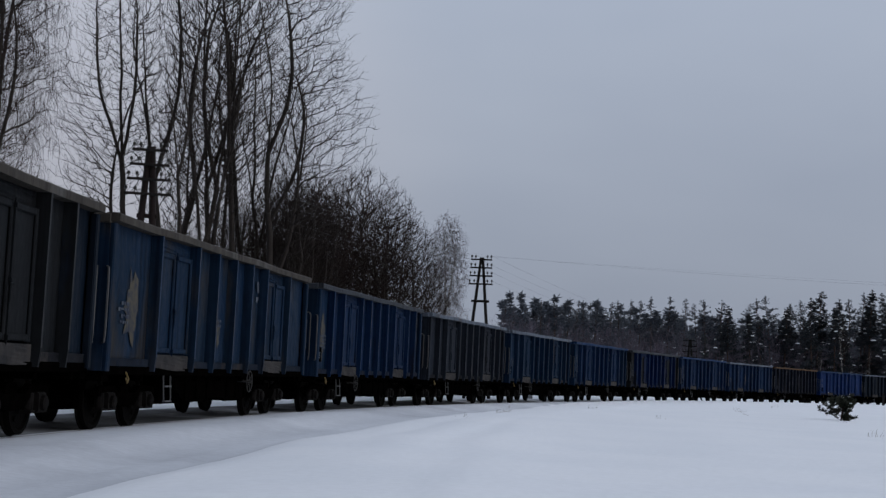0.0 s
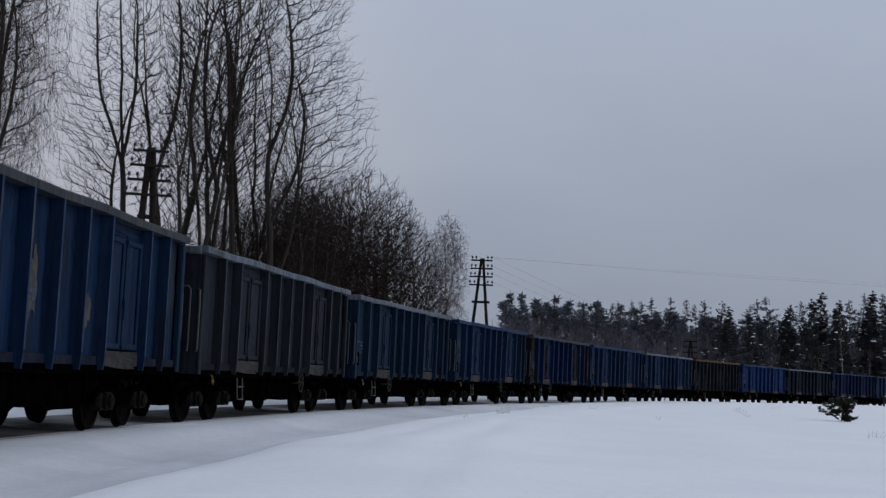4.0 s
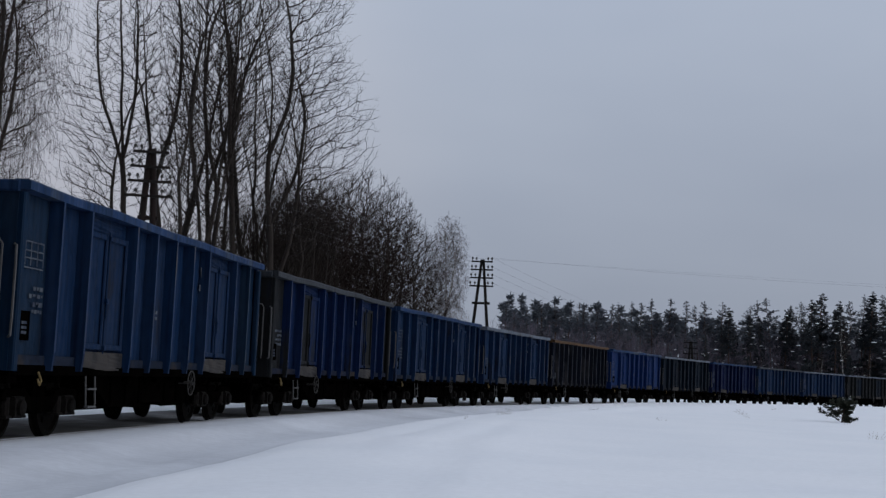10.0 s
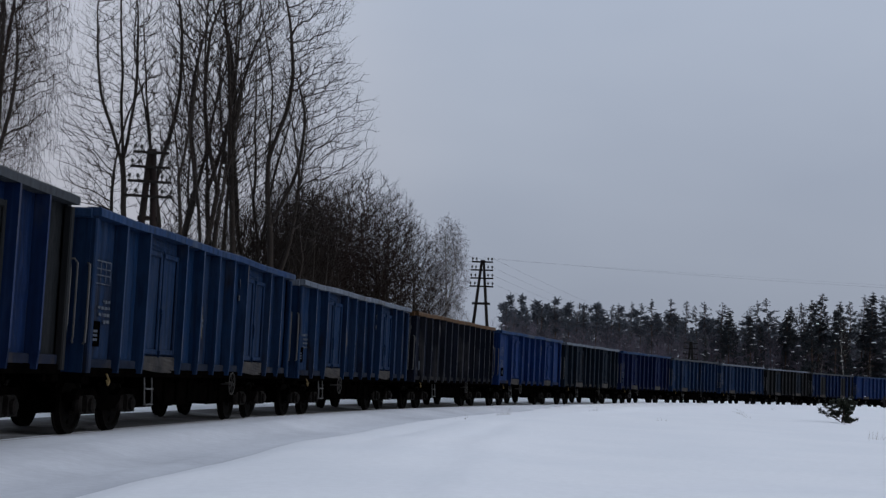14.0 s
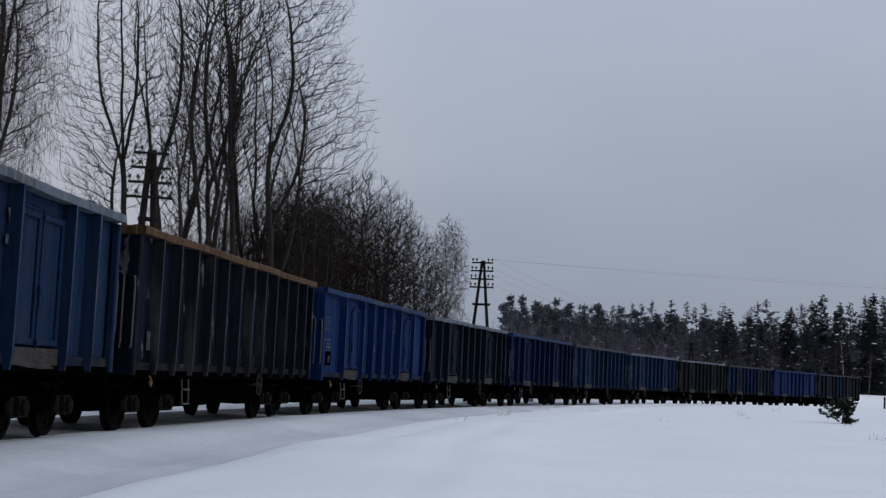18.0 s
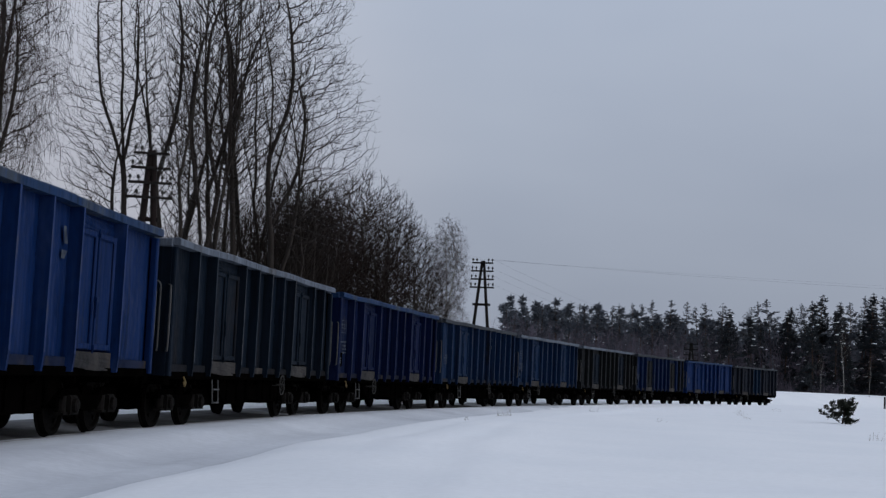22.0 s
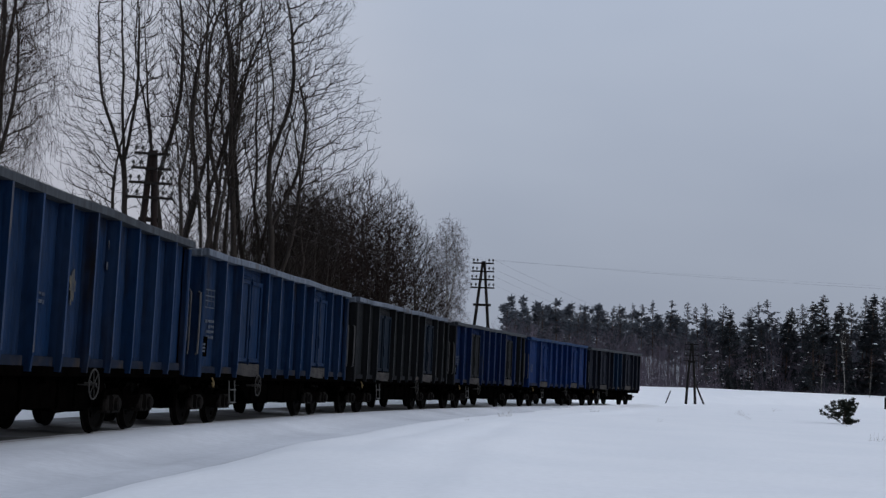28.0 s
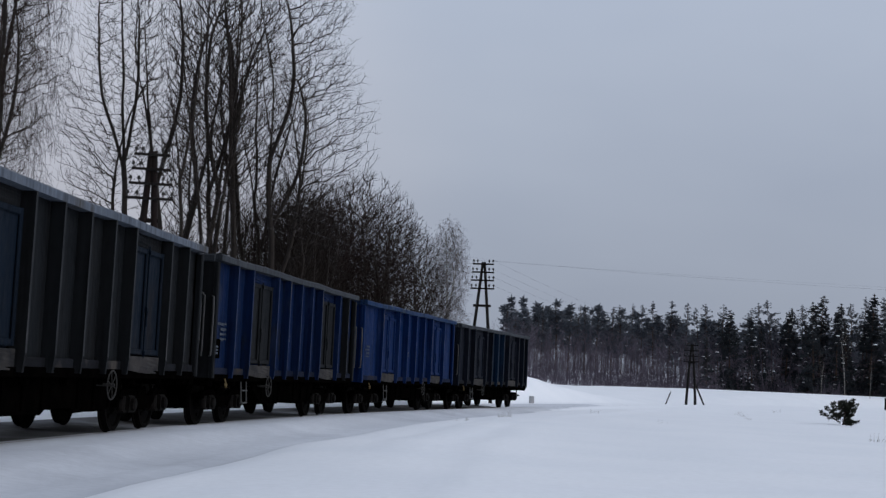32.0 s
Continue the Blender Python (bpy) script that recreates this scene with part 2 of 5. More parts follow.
# ---- the track: an arc of 280 m radius round a centre on the camera's side ----
RC, R_SIDE, HALF = Vector((270.371, -15.321)), 278.225, 1.5
R_MID, HEAD = R_SIDE + HALF, -1.884203


def tighten(s):
    """The curve closes in a little as it nears the eye: the inward shift and the added turn."""
    a = 0.00061
    if s <= 20:
        return 0.0, 0.0
    if s <= 95:
        return a * (s - 20) ** 2, 2 * a * (s - 20)
    fade = min(max((850 - s) / 550, 0.0), 1.0)
    return (a * 5625 + 150 * a * (min(s, 300) - 95)) * fade, 150 * a * fade


def on_track(s, out=0.0):
    """The place at arc length s, out metres outside the middle of the track, and the heading there."""
    h = HEAD + s / R_SIDE
    shift, slope = tighten(s)
    out -= shift
    return RC.x + (R_MID + out) * math.sin(h), RC.y - (R_MID + out) * math.cos(h), h + slope


def smooth(a, b, x):
    t = min(max((x - a) / (b - a), 0.0), 1.0)
    return t * t * (3 - 2 * t)


def grade(y):
    """The line falls gently away from the eye."""
    return -0.04 - 0.0025 * min(max(y, 0.0), 190.0)


def ground_z(s, d):
    """Height of the snow at arc length s, d metres outside the middle of the track."""
    x, y, _ = on_track(s, d)
    far = math.hypot(x, y)
    rough = noise.noise((x * 0.12, y * 0.12, 0)) * 0.07 + noise.noise((x * 0.5, y * 0.5, 3)) * 0.03
    if d >= 0:
        near = smooth(-56, -8, s)
        bank = smooth(70, 108, -s)
        z = -0.03 + 0.06 * smooth(0.86, 1.1, d) - 0.12 * smooth(2.4, 4.2, d)
        z += near * 2.45 * smooth(3.8, 7.6, d) + (1 - near) * (0.95 * (1 - bank) * smooth(9, 24, d) + 1.2 * bank * smooth(3.6, 12.5, d))
        z += near * 1.5 * smooth(12, 60, d)
        z += -0.8 * smooth(26, 36, d) * (1 - near) + 3.4 * smooth(40, 88, d)
        z += rough * smooth(2.5, 6, d) * 1.2
    else:
        u = -d + noise.noise((s * 0.25, 1.7, 0)) * 0.22 + noise.noise((s * 1.3, 5.7, 0)) * 0.06
        z = -0.03 + 0.06 * smooth(0.86, 1.1, -d) - 0.12 * smooth(2.0, 3.2, u) + 0.13 * smooth(3.75, 4.6, u) + 0.12 * smooth(3.9, 7.0, u) - 0.07 * smooth(5.5, 9, u)
        z += 0.045 * noise.noise((s * 0.035, u * 2.4, 9)) * smooth(1.3, 2.2, u) * (1 - smooth(6, 11, u))
        z += rough * (0.12 * smooth(1.2, 2.5, u) + 0.88 * smooth(4.6, 8, u))
        z += -0.1 * smooth(20, 80, u) + 0.10 * smooth(1.0, 1.5, u) * (1 - smooth(-32, -6, s))
    return z + grade(y) * (1 - smooth(6.5, 13, d))


def at_ground(x, y):
    """Arc length, offset and snow height under a point of the plan."""
    v = Vector((x, y)) - RC
    h = math.atan2(v.x, -v.y)
    while h > HEAD + math.pi:
        h -= 2 * math.pi
    while h < HEAD - math.pi:
        h += 2 * math.pi
    s, d = (h - HEAD) * R_SIDE, v.length - R_MID
    return s, d, ground_z(s, d)


def build_ground():
    turn = math.pi * R_SIDE
    ss, s = [], -turn
    while s < turn:
        ss.append(s)
        near = abs(s - 30)
        s += 0.8 if near < 45 else 1.6 if near < 110 else 4 if near < 220 else 14
    ds, d = [], -R_MID + 4
    while d < 3500:
        ds.append(d)
        a = abs(d)
        d += 0.22 if 1.5 < a < 7.5 else 0.5 if a < 12 else 1.2 if a < 30 else 4 if a < 120 else 12 if a < 320 else 200
    verts = []
    for s in ss:
        for d in ds:
            x, y, _ = on_track(s, d)
            verts.append((x, y, ground_z(s, d)))
    n, m = len(ds), len(ss)
    faces = [(i * n + j, ((i + 1) % m) * n + j, ((i + 1) % m) * n + j + 1, i * n + j + 1) for i in range(m) for j in range(n - 1)]
    faces.append(tuple(i * n for i in range(m - 1, -1, -1)))
    ob = new("ground", mesh_of("ground", verts, faces, SNOW, True))
    ob.data.materials.append(PACKED)
    ob.data.materials.append(UNDER_TRAIN_SHADE)
    # the packed strip narrows and ends where drifts have closed over the line; index 2 is the painted shade
    packed_or_shaded = []
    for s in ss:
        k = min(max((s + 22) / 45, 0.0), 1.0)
        packed_or_shaded += [0 if k < 0.03 else 2 if -0.95 < d < 1.1 and s > 8 else 1 if -0.95 - 3.2 * k < d < 1.5 else 0 for d in ds[:-1]]
    ob.data.polygons.foreach_set("material_index", packed_or_shaded + [0])
    tagged(ob, "snow-covered ground with a ploughed edge along the railway", "snow", kind="structure")


def build_rails():
    for name, off in (("rail", 0.7525), ("rail", -0.7525)):
        verts, faces = [], []
        k = 0
        prof = [(-0.036, -0.14), (-0.036, -0.012), (0.036, -0.012), (0.036, -0.14)]
        for i in range(170):
            s = -260 + i * 3.0
            for p, z in prof:
                x, y, _ = on_track(s, off + p)
                verts.append((x, y, z + grade(y)))
            if i:
                faces += [(k + j - 4, k + (j + 1) % 4 - 4, k + (j + 1) % 4, k + j) for j in range(4)]
            k += 4
        ob = new(name, mesh_of("rail", verts, faces, RAILIRON))
        tagged(ob, "steel rail almost buried in packed snow", "rail", "rails of the track", "structure")


build_ground()
build_rails()

# ---- the goods train: open-topped bogie wagons ----
BODY = 12.9
TOP, SILL = 3.25, 0.96
# bay edges along one side, from the rear end of the body
EDGES = [0.0, 1.2, 2.3, 4.33, 5.37, 6.45, 7.53, 8.57, 10.6, 11.7, 12.9]
WIDE = [0.0, 2.02, 4.05, 5.25, 6.45, 7.65, 8.85, 10.88, 12.9]
ONE_DOOR = [0.0, 1.2, 2.3, 3.35, 4.35, 5.37, 6.45, 7.53, 8.57, 10.6, 11.7, 12.9]
EVEN = [0.0] + [1.0 + i * 0.99 for i in range(12)] + [12.9]


def rib_shape():
    """A pressed upright of hat section, drawn in at its foot."""
    sh = Shape()
    rows = [(SILL + 0.005, 0.165), (SILL + 0.24, 0.19), (2.95, 0.195), (3.13, 0.195)]
    v = []
    for z, depth in rows:
        v += [(-0.05, 0, z), (-0.03, depth, z), (0.03, depth, z), (0.05, 0, z)]
    f = []
    for i in range(3):
        a = i * 4
        f += [(a + j, a + j + 4, a + j + 5, a + j + 1) for j in range(3)]
    f += [(0, 1, 2, 3), (15, 14, 13, 12), (0, 3, 15, 12)]
    return sh.add(v, f)


def sill_shape():
    """The bottom rail along one side, under the crease of the sheets."""
    sh = Shape()
    sh.box(-BODY / 2 + 0.1, BODY / 2 - 0.1, -0.03, 0.015, SILL, SILL + 0.21, 0.012)
    return sh


def panel_shape(width, z0, z1, seed):
    """A side sheet, dented by its loads."""
    rng = random.Random(seed)
    nx, nz = 5, 8
    v, f = [], []
    for i in range(nz + 1):
        for j in range(nx + 1):
            edge = min(i, nz - i, j, nx - j) > 0
            bulge = 0.022 * math.sin(math.pi * i / nz) * math.sin(math.pi * j / nx)
            v.append((width * j / nx, (bulge + rng.uniform(-0.012, 0.014)) if edge else 0.0, z0 + (z1 - z0) * i / nz))
    front = len(v)
    for i in range(nz):
        for j in range(nx):
            a = i * (nx + 1) + j
            f.append((a, a + nx + 1, a + nx + 2, a + 1))
    v += [(0, -0.012, z0), (width, -0.012, z0), (width, -0.012, z1), (0, -0.012, z1)]
    a = nx
    b = (nx + 1) * nz
    f += [(front, front + 1, front + 2, front + 3), (0, a, front + 1, front), (b, front + 3, front + 2, b + nx), (0, front, front + 3, b), (a, b + nx, front + 2, front + 1)]
    return Shape().add(v, f)


def leaf_shape(width):
    """A door leaf: sheet, raised border and a stiffening bar."""
    sh = Shape()
    z0, z1, b = 1.27, 2.90, 0.085
    sh.box(0.01, width - 0.01, -0.02, 0.012, z0, z1)
    sh.box(0.01, 0.01 + b, 0.012, 0.055, z0, z1, 0.015)
    sh.box(width - 0.01 - b, width - 0.01, 0.012, 0.055, z0, z1, 0.015)
    sh.box(0.01 + b, width - 0.01 - b, 0.012, 0.053, z0, z0 + b, 0.015)
    sh.box(0.01 + b, width - 0.01 - b, 0.012, 0.053, z1 - b, z1, 0.015)
    return sh


def lock_shape():
    sh = Shape()
    sh.tube([(0, 0.065, 1.22), (0, 0.065, 2.94)], 0.012, 6)
    sh.box(-0.05, 0.05, 0.05, 0.10, 1.92, 2.0, 0.01)
    sh.tube([(0.0, 0.09, 1.95), (0.09, 0.11, 1.92), (0.10, 0.11, 1.70)], 0.014, 5)
    for z in (1.3, 2.85):
        sh.box(-0.04, 0.04, 0.05, 0.10, z - 0.03, z + 0.03)
    return sh


def rim_shape():
    """The top chord, a closed frame round the open top, snow-dusted and slightly bent."""
    sh = Shape()
    h = BODY / 2
    for side in (1, -1):
        rows = []
        for i in range(9):
            x = -h - 0.01 + (BODY + 0.02) * i / 8
            wob = 0.012 * math.sin(i * 2.3 + side)
            y0, y1 = side * 1.28, side * (1.50 + wob * 0.4)
            rows.append([(x, y0, 3.125 + wob), (x, y1, 3.125 + wob), (x, y1, 3.225 + wob), (x, y1 - side * 0.03, 3.25 + wob), (x, y0, 3.25 + wob)])
        v = [p for r in rows for p in r]
        f = []
        for i in range(8):
            a = i * 5
            for j in range(5):
                q = (a + j, a + (j + 1) % 5, a + 5 + (j + 1) % 5, a + 5 + j)
                f.append(q if side < 0 else q[::-1])
        f += [(0, 1, 2, 3, 4), (44, 43, 42, 41, 40)]
        sh.add(v, f)
    for x in (-h, h):
        sh.box(x - 0.07, x + 0.07, -1.36, 1.36, 3.10, 3.24, 0.02)
    return sh


def end_shape():
    return Shape().box(-0.02, 0.02, -1.36, 1.36, SILL, 3.11)


def end_post_shape():
    """A stout upright on the end wall."""
    return Shape().box(0.02, 0.13, -0.09, 0.09, SILL + 0.05, 3.10, 0.02)


def end_rail_shape():
    """A cross rail between the end wall's uprights."""
    return Shape().box(0.02, 0.09, -0.335, 0.335, -0.05, 0.05, 0.015)


def corner_shape():
    sh = Shape()
    sh.box(-0.07, 0.07, -0.07, 0.05, SILL, 3.10, 0.02)
    return sh


def solebar_shape():
    sh = Shape()
    h = BODY / 2
    for side in (1, -1):
        sh.box(-h, h, side * 1.34 - 0.05, side * 1.34 + 0.05, 0.90, 1.04, 0.015)
        sh.box(-h + 0.5, h - 0.5, side * 0.55 - 0.06, side * 0.55 + 0.06, 0.72, 1.02, 0.015)
    sh.box(-h + 0.15, h - 0.15, -0.30, 0.30, 0.50, 0.98, 0.02)
    for i in range(9):
        x = -h + 0.4 + i * (BODY - 0.8) / 8
        sh.box(x - 0.05, x + 0.05, -1.3, 1.3, 0.80, 1.0)
    for x in (-h + 0.12, h - 0.12):
        sh.box(x - 0.12, x + 0.12, -1.36, 1.36, 0.80, 1.12, 0.02)
    return sh


def floor_shape():
    return Shape().box(-BODY / 2 + 0.02, BODY / 2 - 0.02, -1.29, 1.29, 1.04, 1.16)


def buffer_shape():
    sh = Shape()
    sh.lathe([(0.09, 0.0), (0.09, 0.30), (0.06, 0.31), (0.06, 0.36), (0.225, 0.38), (0.23, 0.41), (0.15, 0.44)], 14, "x")
    sh.box(-0.02, 0.03, -0.17, 0.17, -0.17, 0.17, 0.02)
    return sh


def coupling_shape():
    sh = Shape()
    sh.box(0.0, 0.28, -0.05, 0.05, -0.05, 0.05, 0.01)
    sh.tube([(0.25, 0, -0.02), (0.34, 0, -0.06), (0.36, 0, 0.06), (0.28, 0, 0.09)], 0.03, 6)
    sh.tube([(0.2, 0.07, -0.02), (0.30, 0.07, -0.3), (0.34, 0, -0.42), (0.30, -0.07, -0.3), (0.2, -0.07, -0.02)], 0.022, 6)
    sh.tube([(0.02, 0.32, -0.05), (0.2, 0.3, -0.25), (0.3, 0.2, -0.48), (0.42, 0.15, -0.42)], 0.028, 6)
    return sh


def bogie_shape():
    sh = Shape()
    for side in (1, -1):
        y = side * 1.0
        prof = [(-1.35, 0.62), (-1.25, 0.70), (-0.62, 0.72), (-0.42, 0.60), (0.42, 0.60), (0.62, 0.72), (1.25, 0.70), (1.35, 0.62), (1.3, 0.55), (0.62, 0.55), (0.36, 0.38), (-0.36, 0.38), (-0.62, 0.55), (-1.3, 0.55)]
        n = len(prof)
        v = [(x, y - 0.05, z) for x, z in prof] + [(x, y + 0.05, z) for x, z in prof]
        f = [tuple(range(n)), tuple(range(2 * n - 1, n - 1, -1))] + [(i, n + i, n + (i + 1) % n, (i + 1) % n) for i in range(n)]
        sh.add(v, f)
    sh.box(-0.22, 0.22, -1.0, 1.0, 0.36, 0.74, 0.04)
    sh.box(-1.5, 1.5, -0.6, 0.6, 0.32, 0.60, 0.05)
    sh.box(-1.32, -1.22, -1.0, 1.0, 0.42, 0.64)
    for x in (-0.36, 0.36, -1.44, 1.44):
        for y in (-0.75, 0.75):
            sh.box(x - 0.05, x + 0.05, y - 0.07, y + 0.07, 0.34, 0.72, 0.02)
        sh.box(x - 0.04, x + 0.04, -0.8, 0.8, 0.42, 0.50)
    sh.box(1.22, 1.32, -1.0, 1.0, 0.52, 0.64)
    return sh


def axlebox_shape():
    sh = Shape()
    sh.box(-0.15, 0.15, -0.09, 0.12, -0.14, 0.15, 0.03)
    sh.lathe([(0.11, 0.12), (0.11, 0.17), (0.07, 0.19)], 12, "y")
    for x in (-0.24, 0.24):
        sh.lathe([(0.075, -0.10), (0.075, 0.14)], 10, "z", (x, 0.0, 0.0))
        sh.box(x - 0.09, x + 0.09, -0.08, 0.08, -0.14, -0.10)
    return sh


def wheelset_shape():
    sh = Shape()
    sh.lathe([(0.075, -1.0), (0.085, -0.5), (0.08, 0.0), (0.085, 0.5), (0.075, 1.0)], 12, "y")
    for side in (1, -1):
        prof = [(0.12, 0.66), (0.14, 0.70), (0.34, 0.69), (0.40, 0.68), (0.485, 0.682), (0.49, 0.70), (0.462, 0.72), (0.458, 0.81), (0.40, 0.815), (0.37, 0.77), (0.18, 0.78), (0.13, 0.83), (0.09, 0.84)]
        prof = [(r, side * h) for r, h in prof]
        sh.lathe(prof if side > 0 else prof[::-1], 28, "y")
    # balance holes read as small dark bosses on the disc
    for side in (1, -1):
        for a in (0, 2.09, 4.19):
            sh.lathe([(0.04, side * 0.765), (0.04, side * 0.80)], 8, "y", (0.27 * math.cos(a), 0, 0.27 * math.sin(a)))
    return sh


def handwheel_shape():
    sh = Shape()
    ring = [(0.22 * math.cos(a * math.pi / 9), 0, 0.22 * math.sin(a * math.pi / 9)) for a in range(18)]
    sh.tube(ring, 0.012, 6, True)
    for a in range(3):
        c, q = math.cos(a * math.pi / 3 + 0.3) * 0.21, math.sin(a * math.pi / 3 + 0.3) * 0.21
        sh.tube([(-c, 0, -q), (c, 0, q)], 0.007, 5)
    sh.tube([(0, -0.5, 0), (0, 0.04, 0)], 0.025, 6)
    return sh


def step_shape():
    sh = Shape()
    sh.tube([(-0.19, 0, 0.96), (-0.19, 0.03, 0.50), (-0.16, 0.03, 0.45), (0.16, 0.03, 0.45), (0.19, 0.03, 0.50), (0.19, 0, 0.96)], 0.014, 6, True)
    sh.box(-0.18, 0.18, 0.0, 0.05, 0.70, 0.725)
    return sh.box(-0.17, 0.17, 0.0, 0.06, 0.44, 0.465)


def grab_shape():
    return Shape().tube([(0, -0.06, 1.35), (0, 0.05, 1.38), (0, 0.07, 1.6), (0, 0.07, 2.25), (0, 0.05, 2.45), (0, -0.06, 2.48)], 0.018, 6)


def tank_shape():
    sh = Shape()
    sh.lathe([(0.06, -0.6), (0.19, -0.52), (0.2, 0.0), (0.19, 0.52), (0.06, 0.6)], 14, "x")
    for x in (-0.35, 0.35):
        sh.box(x - 0.03, x + 0.03, -0.02, 0.02, 0.1, 0.45)
    return sh


def rigging_shape():
    sh = Shape()
    sh.tube([(-3.0, 0.25, 0.55), (-1.0, 0.2, 0.48), (1.2, 0.2, 0.48), (3.0, 0.25, 0.55)], 0.028, 6)
    sh.tube([(-4.4, -0.3, 0.68), (4.4, -0.3, 0.68)], 0.022, 6)
    sh.box(-2.6, -0.6, -0.9, 0.35, 0.38, 0.92, 0.05)
    sh.box(0.5, 2.7, -0.35, 0.9, 0.36, 0.92, 0.05)
    sh.box(-0.25, 0.25, 0.0, 0.4, 0.5, 0.78, 0.03)
    for y in (-1.15, 1.15):
        prof = [(-2.75, 0.92), (-2.75, 0.72), (-2.1, 0.42), (-0.7, 0.38), (-0.5, 0.46), (0.5, 0.46), (0.7, 0.38), (2.1, 0.42), (2.75, 0.72), (2.75, 0.92)]
        n = len(prof)
        v = [(x, y - 0.03, z) for x, z in prof] + [(x, y + 0.03, z) for x, z in prof]
        sh.add(v, [tuple(range(n)), tuple(range(2 * n - 1, n - 1, -1))] + [(i, n + i, n + (i + 1) % n, (i + 1) % n) for i in range(n)])
        for x in (-2.1, -1.4, -0.7, 0.7, 1.4, 2.1):
            sh.box(x - 0.03, x + 0.03, y - 0.07, y + 0.07, 0.45, 0.92)
    sh.tube([(1.3, 0.5, 0.70), (1.6, 0.6, 0.46), (2.2, 0.62, 0.43), (2.5, 0.55, 0.62)], 0.02, 6)
    return sh


def bars_shape(rows, seed):
    """Lines of worn lettering as plain bars."""
    rng = random.Random(seed)
    sh = Shape()
    for i in range(rows):
        z, x = -0.095 * i, 0.0
        end = rng.uniform(0.2, 0.5)
        while x < end:
            w = rng.uniform(0.04, 0.13)
            sh.box(x, x + w, 0, 0.004, z - rng.uniform(0.03, 0.06), z)
            x += w + 0.03
    return sh


def frame_bars_shape():
    """A ruled load table: an outline with lines across."""
    sh = Shape()
    for z in (0, -0.11, -0.2, -0.32):
        sh.box(0, 0.62, 0, 0.004, z - 0.018, z)
    for x in (0, 0.2, 0.41, 0.602):
        sh.box(x, x + 0.018, 0, 0.004, -0.302, -0.018)
    return sh


def flake_shape(width, height, seed):
    """A patch of bared filler with a ragged outline."""
    rng = random.Random(seed)
    n = 22
    ring = []
    for i in range(n):
        a = 2 * math.pi * i / n
        r = rng.uniform(0.55, 1.1)
        ring.append((math.cos(a) * width / 2 * r, math.sin(a) * height / 2 * r))
    v = [(x, 0.0, z) for x, z in ring] + [(x * 0.97, 0.004, z * 0.97) for x, z in ring]
    f = [tuple(range(n, 2 * n))[::-1]] + [(i, n + i, n + (i + 1) % n, (i + 1) % n) for i in range(n)]
    return Shape().add(v, f)


def holder_shape():
    """A sunk dark label holder with a turned rim."""
    sh = Shape().box(-0.17, 0.17, 0, 0.012, -0.19, 0.17)
    for x in (-0.17, 0.15):
        sh.box(x, x + 0.02, 0.012, 0.03, -0.19, 0.17)
    return sh.box(-0.15, 0.15, 0.012, 0.03, -0.19, -0.17)


def holder_card_shape():
    """The ruled card in the holder."""
    sh = Shape()
    for z in (0.03, -0.03, -0.09):
        sh.box(-0.10, 0.06, 0.012, 0.018, z - 0.02, z + 0.015)
    return sh


def end_grab_shape():
    """A bent handrail on the end wall."""
    return Shape().tube([(-0.02, -0.42, 2.52), (0.09, -0.40, 2.52), (0.10, -0.05, 2.52), (0.10, 0.0, 2.46), (0.10, 0.0, 1.45), (0.08, -0.02, 1.38), (-0.02, -0.04, 1.36)], 0.016, 6)


def emblem_shape():
    """A worn carrier's sign as two plain slanted marks."""
    sh = Shape()
    sh.add([(0, 0.004, 0), (0.12, 0.004, 0), (0.2, 0.004, 0.22), (0.08, 0.004, 0.22)], [(0, 3, 2, 1)])
    sh.add([(0.1, 0.004, -0.2), (0.22, 0.004, -0.2), (0.22, 0.004, -0.09), (0.0, 0.004, -0.09)], [(0, 3, 2, 1)])
    return sh


BLUE = paint("blue_wagon_paint", (0.0056, 0.0298, 0.092))
BLUE_TEAL = paint("dull_blue_paint", (0.006, 0.029, 0.072))
BLUE_BRIGHT = paint("fresh_blue_paint", (0.0052, 0.0315, 0.138), (0.005, 0.023, 0.104), RUST, (0.72, 0.8), 0.4)
NAVY = paint("deep_blue_paint", (0.00324, 0.0121, 0.0648), (0.0027, 0.0108, 0.0432), RUST, (0.68, 0.76))
TAN = material("tan_filler", (0.058, 0.051, 0.037), 0.85, 0, (0.014, 0.02, 0.034), 0.95, 7.0, 0.3, 20)
BLUE_MIX = paint("patched_blue_paint", (0.0044, 0.0215, 0.088), (0.00583, 0.0194, 0.0648), (0.0227, 0.0243, 0.0243), (0.58, 0.66))
FADED = paint("faded_blue_paint", (0.00972, 0.0324, 0.0778), (0.0162, 0.0324, 0.0518), (0.0551, 0.0518, 0.0486), (0.56, 0.68))
GREY = paint("grimy_grey_paint", (0.0150, 0.0178, 0.0212), (0.0225, 0.0215, 0.0225), (0.00612, 0.0184, 0.049), (0.68, 0.76))
SLATE = paint("worn_slate_paint", (0.025, 0.033, 0.049), (0.036, 0.037, 0.043), (0.013, 0.026, 0.064), (0.66, 0.76))
SLATE_BLUE = paint("grimy_slate_blue_paint", (0.013, 0.018, 0.033), (0.020, 0.021, 0.027), (0.036, 0.033, 0.033), (0.62, 0.74))
TEALGREY = paint("dark_teal_paint", (0.0065, 0.0155, 0.031), (0.0085, 0.013, 0.021))
DARKNAVY = paint("sooty_blue_paint", (0.0055, 0.0095, 0.0245), (0.0085, 0.011, 0.019), (0.22, 0.22, 0.24), (0.60, 0.66), patch_scale=4.5)
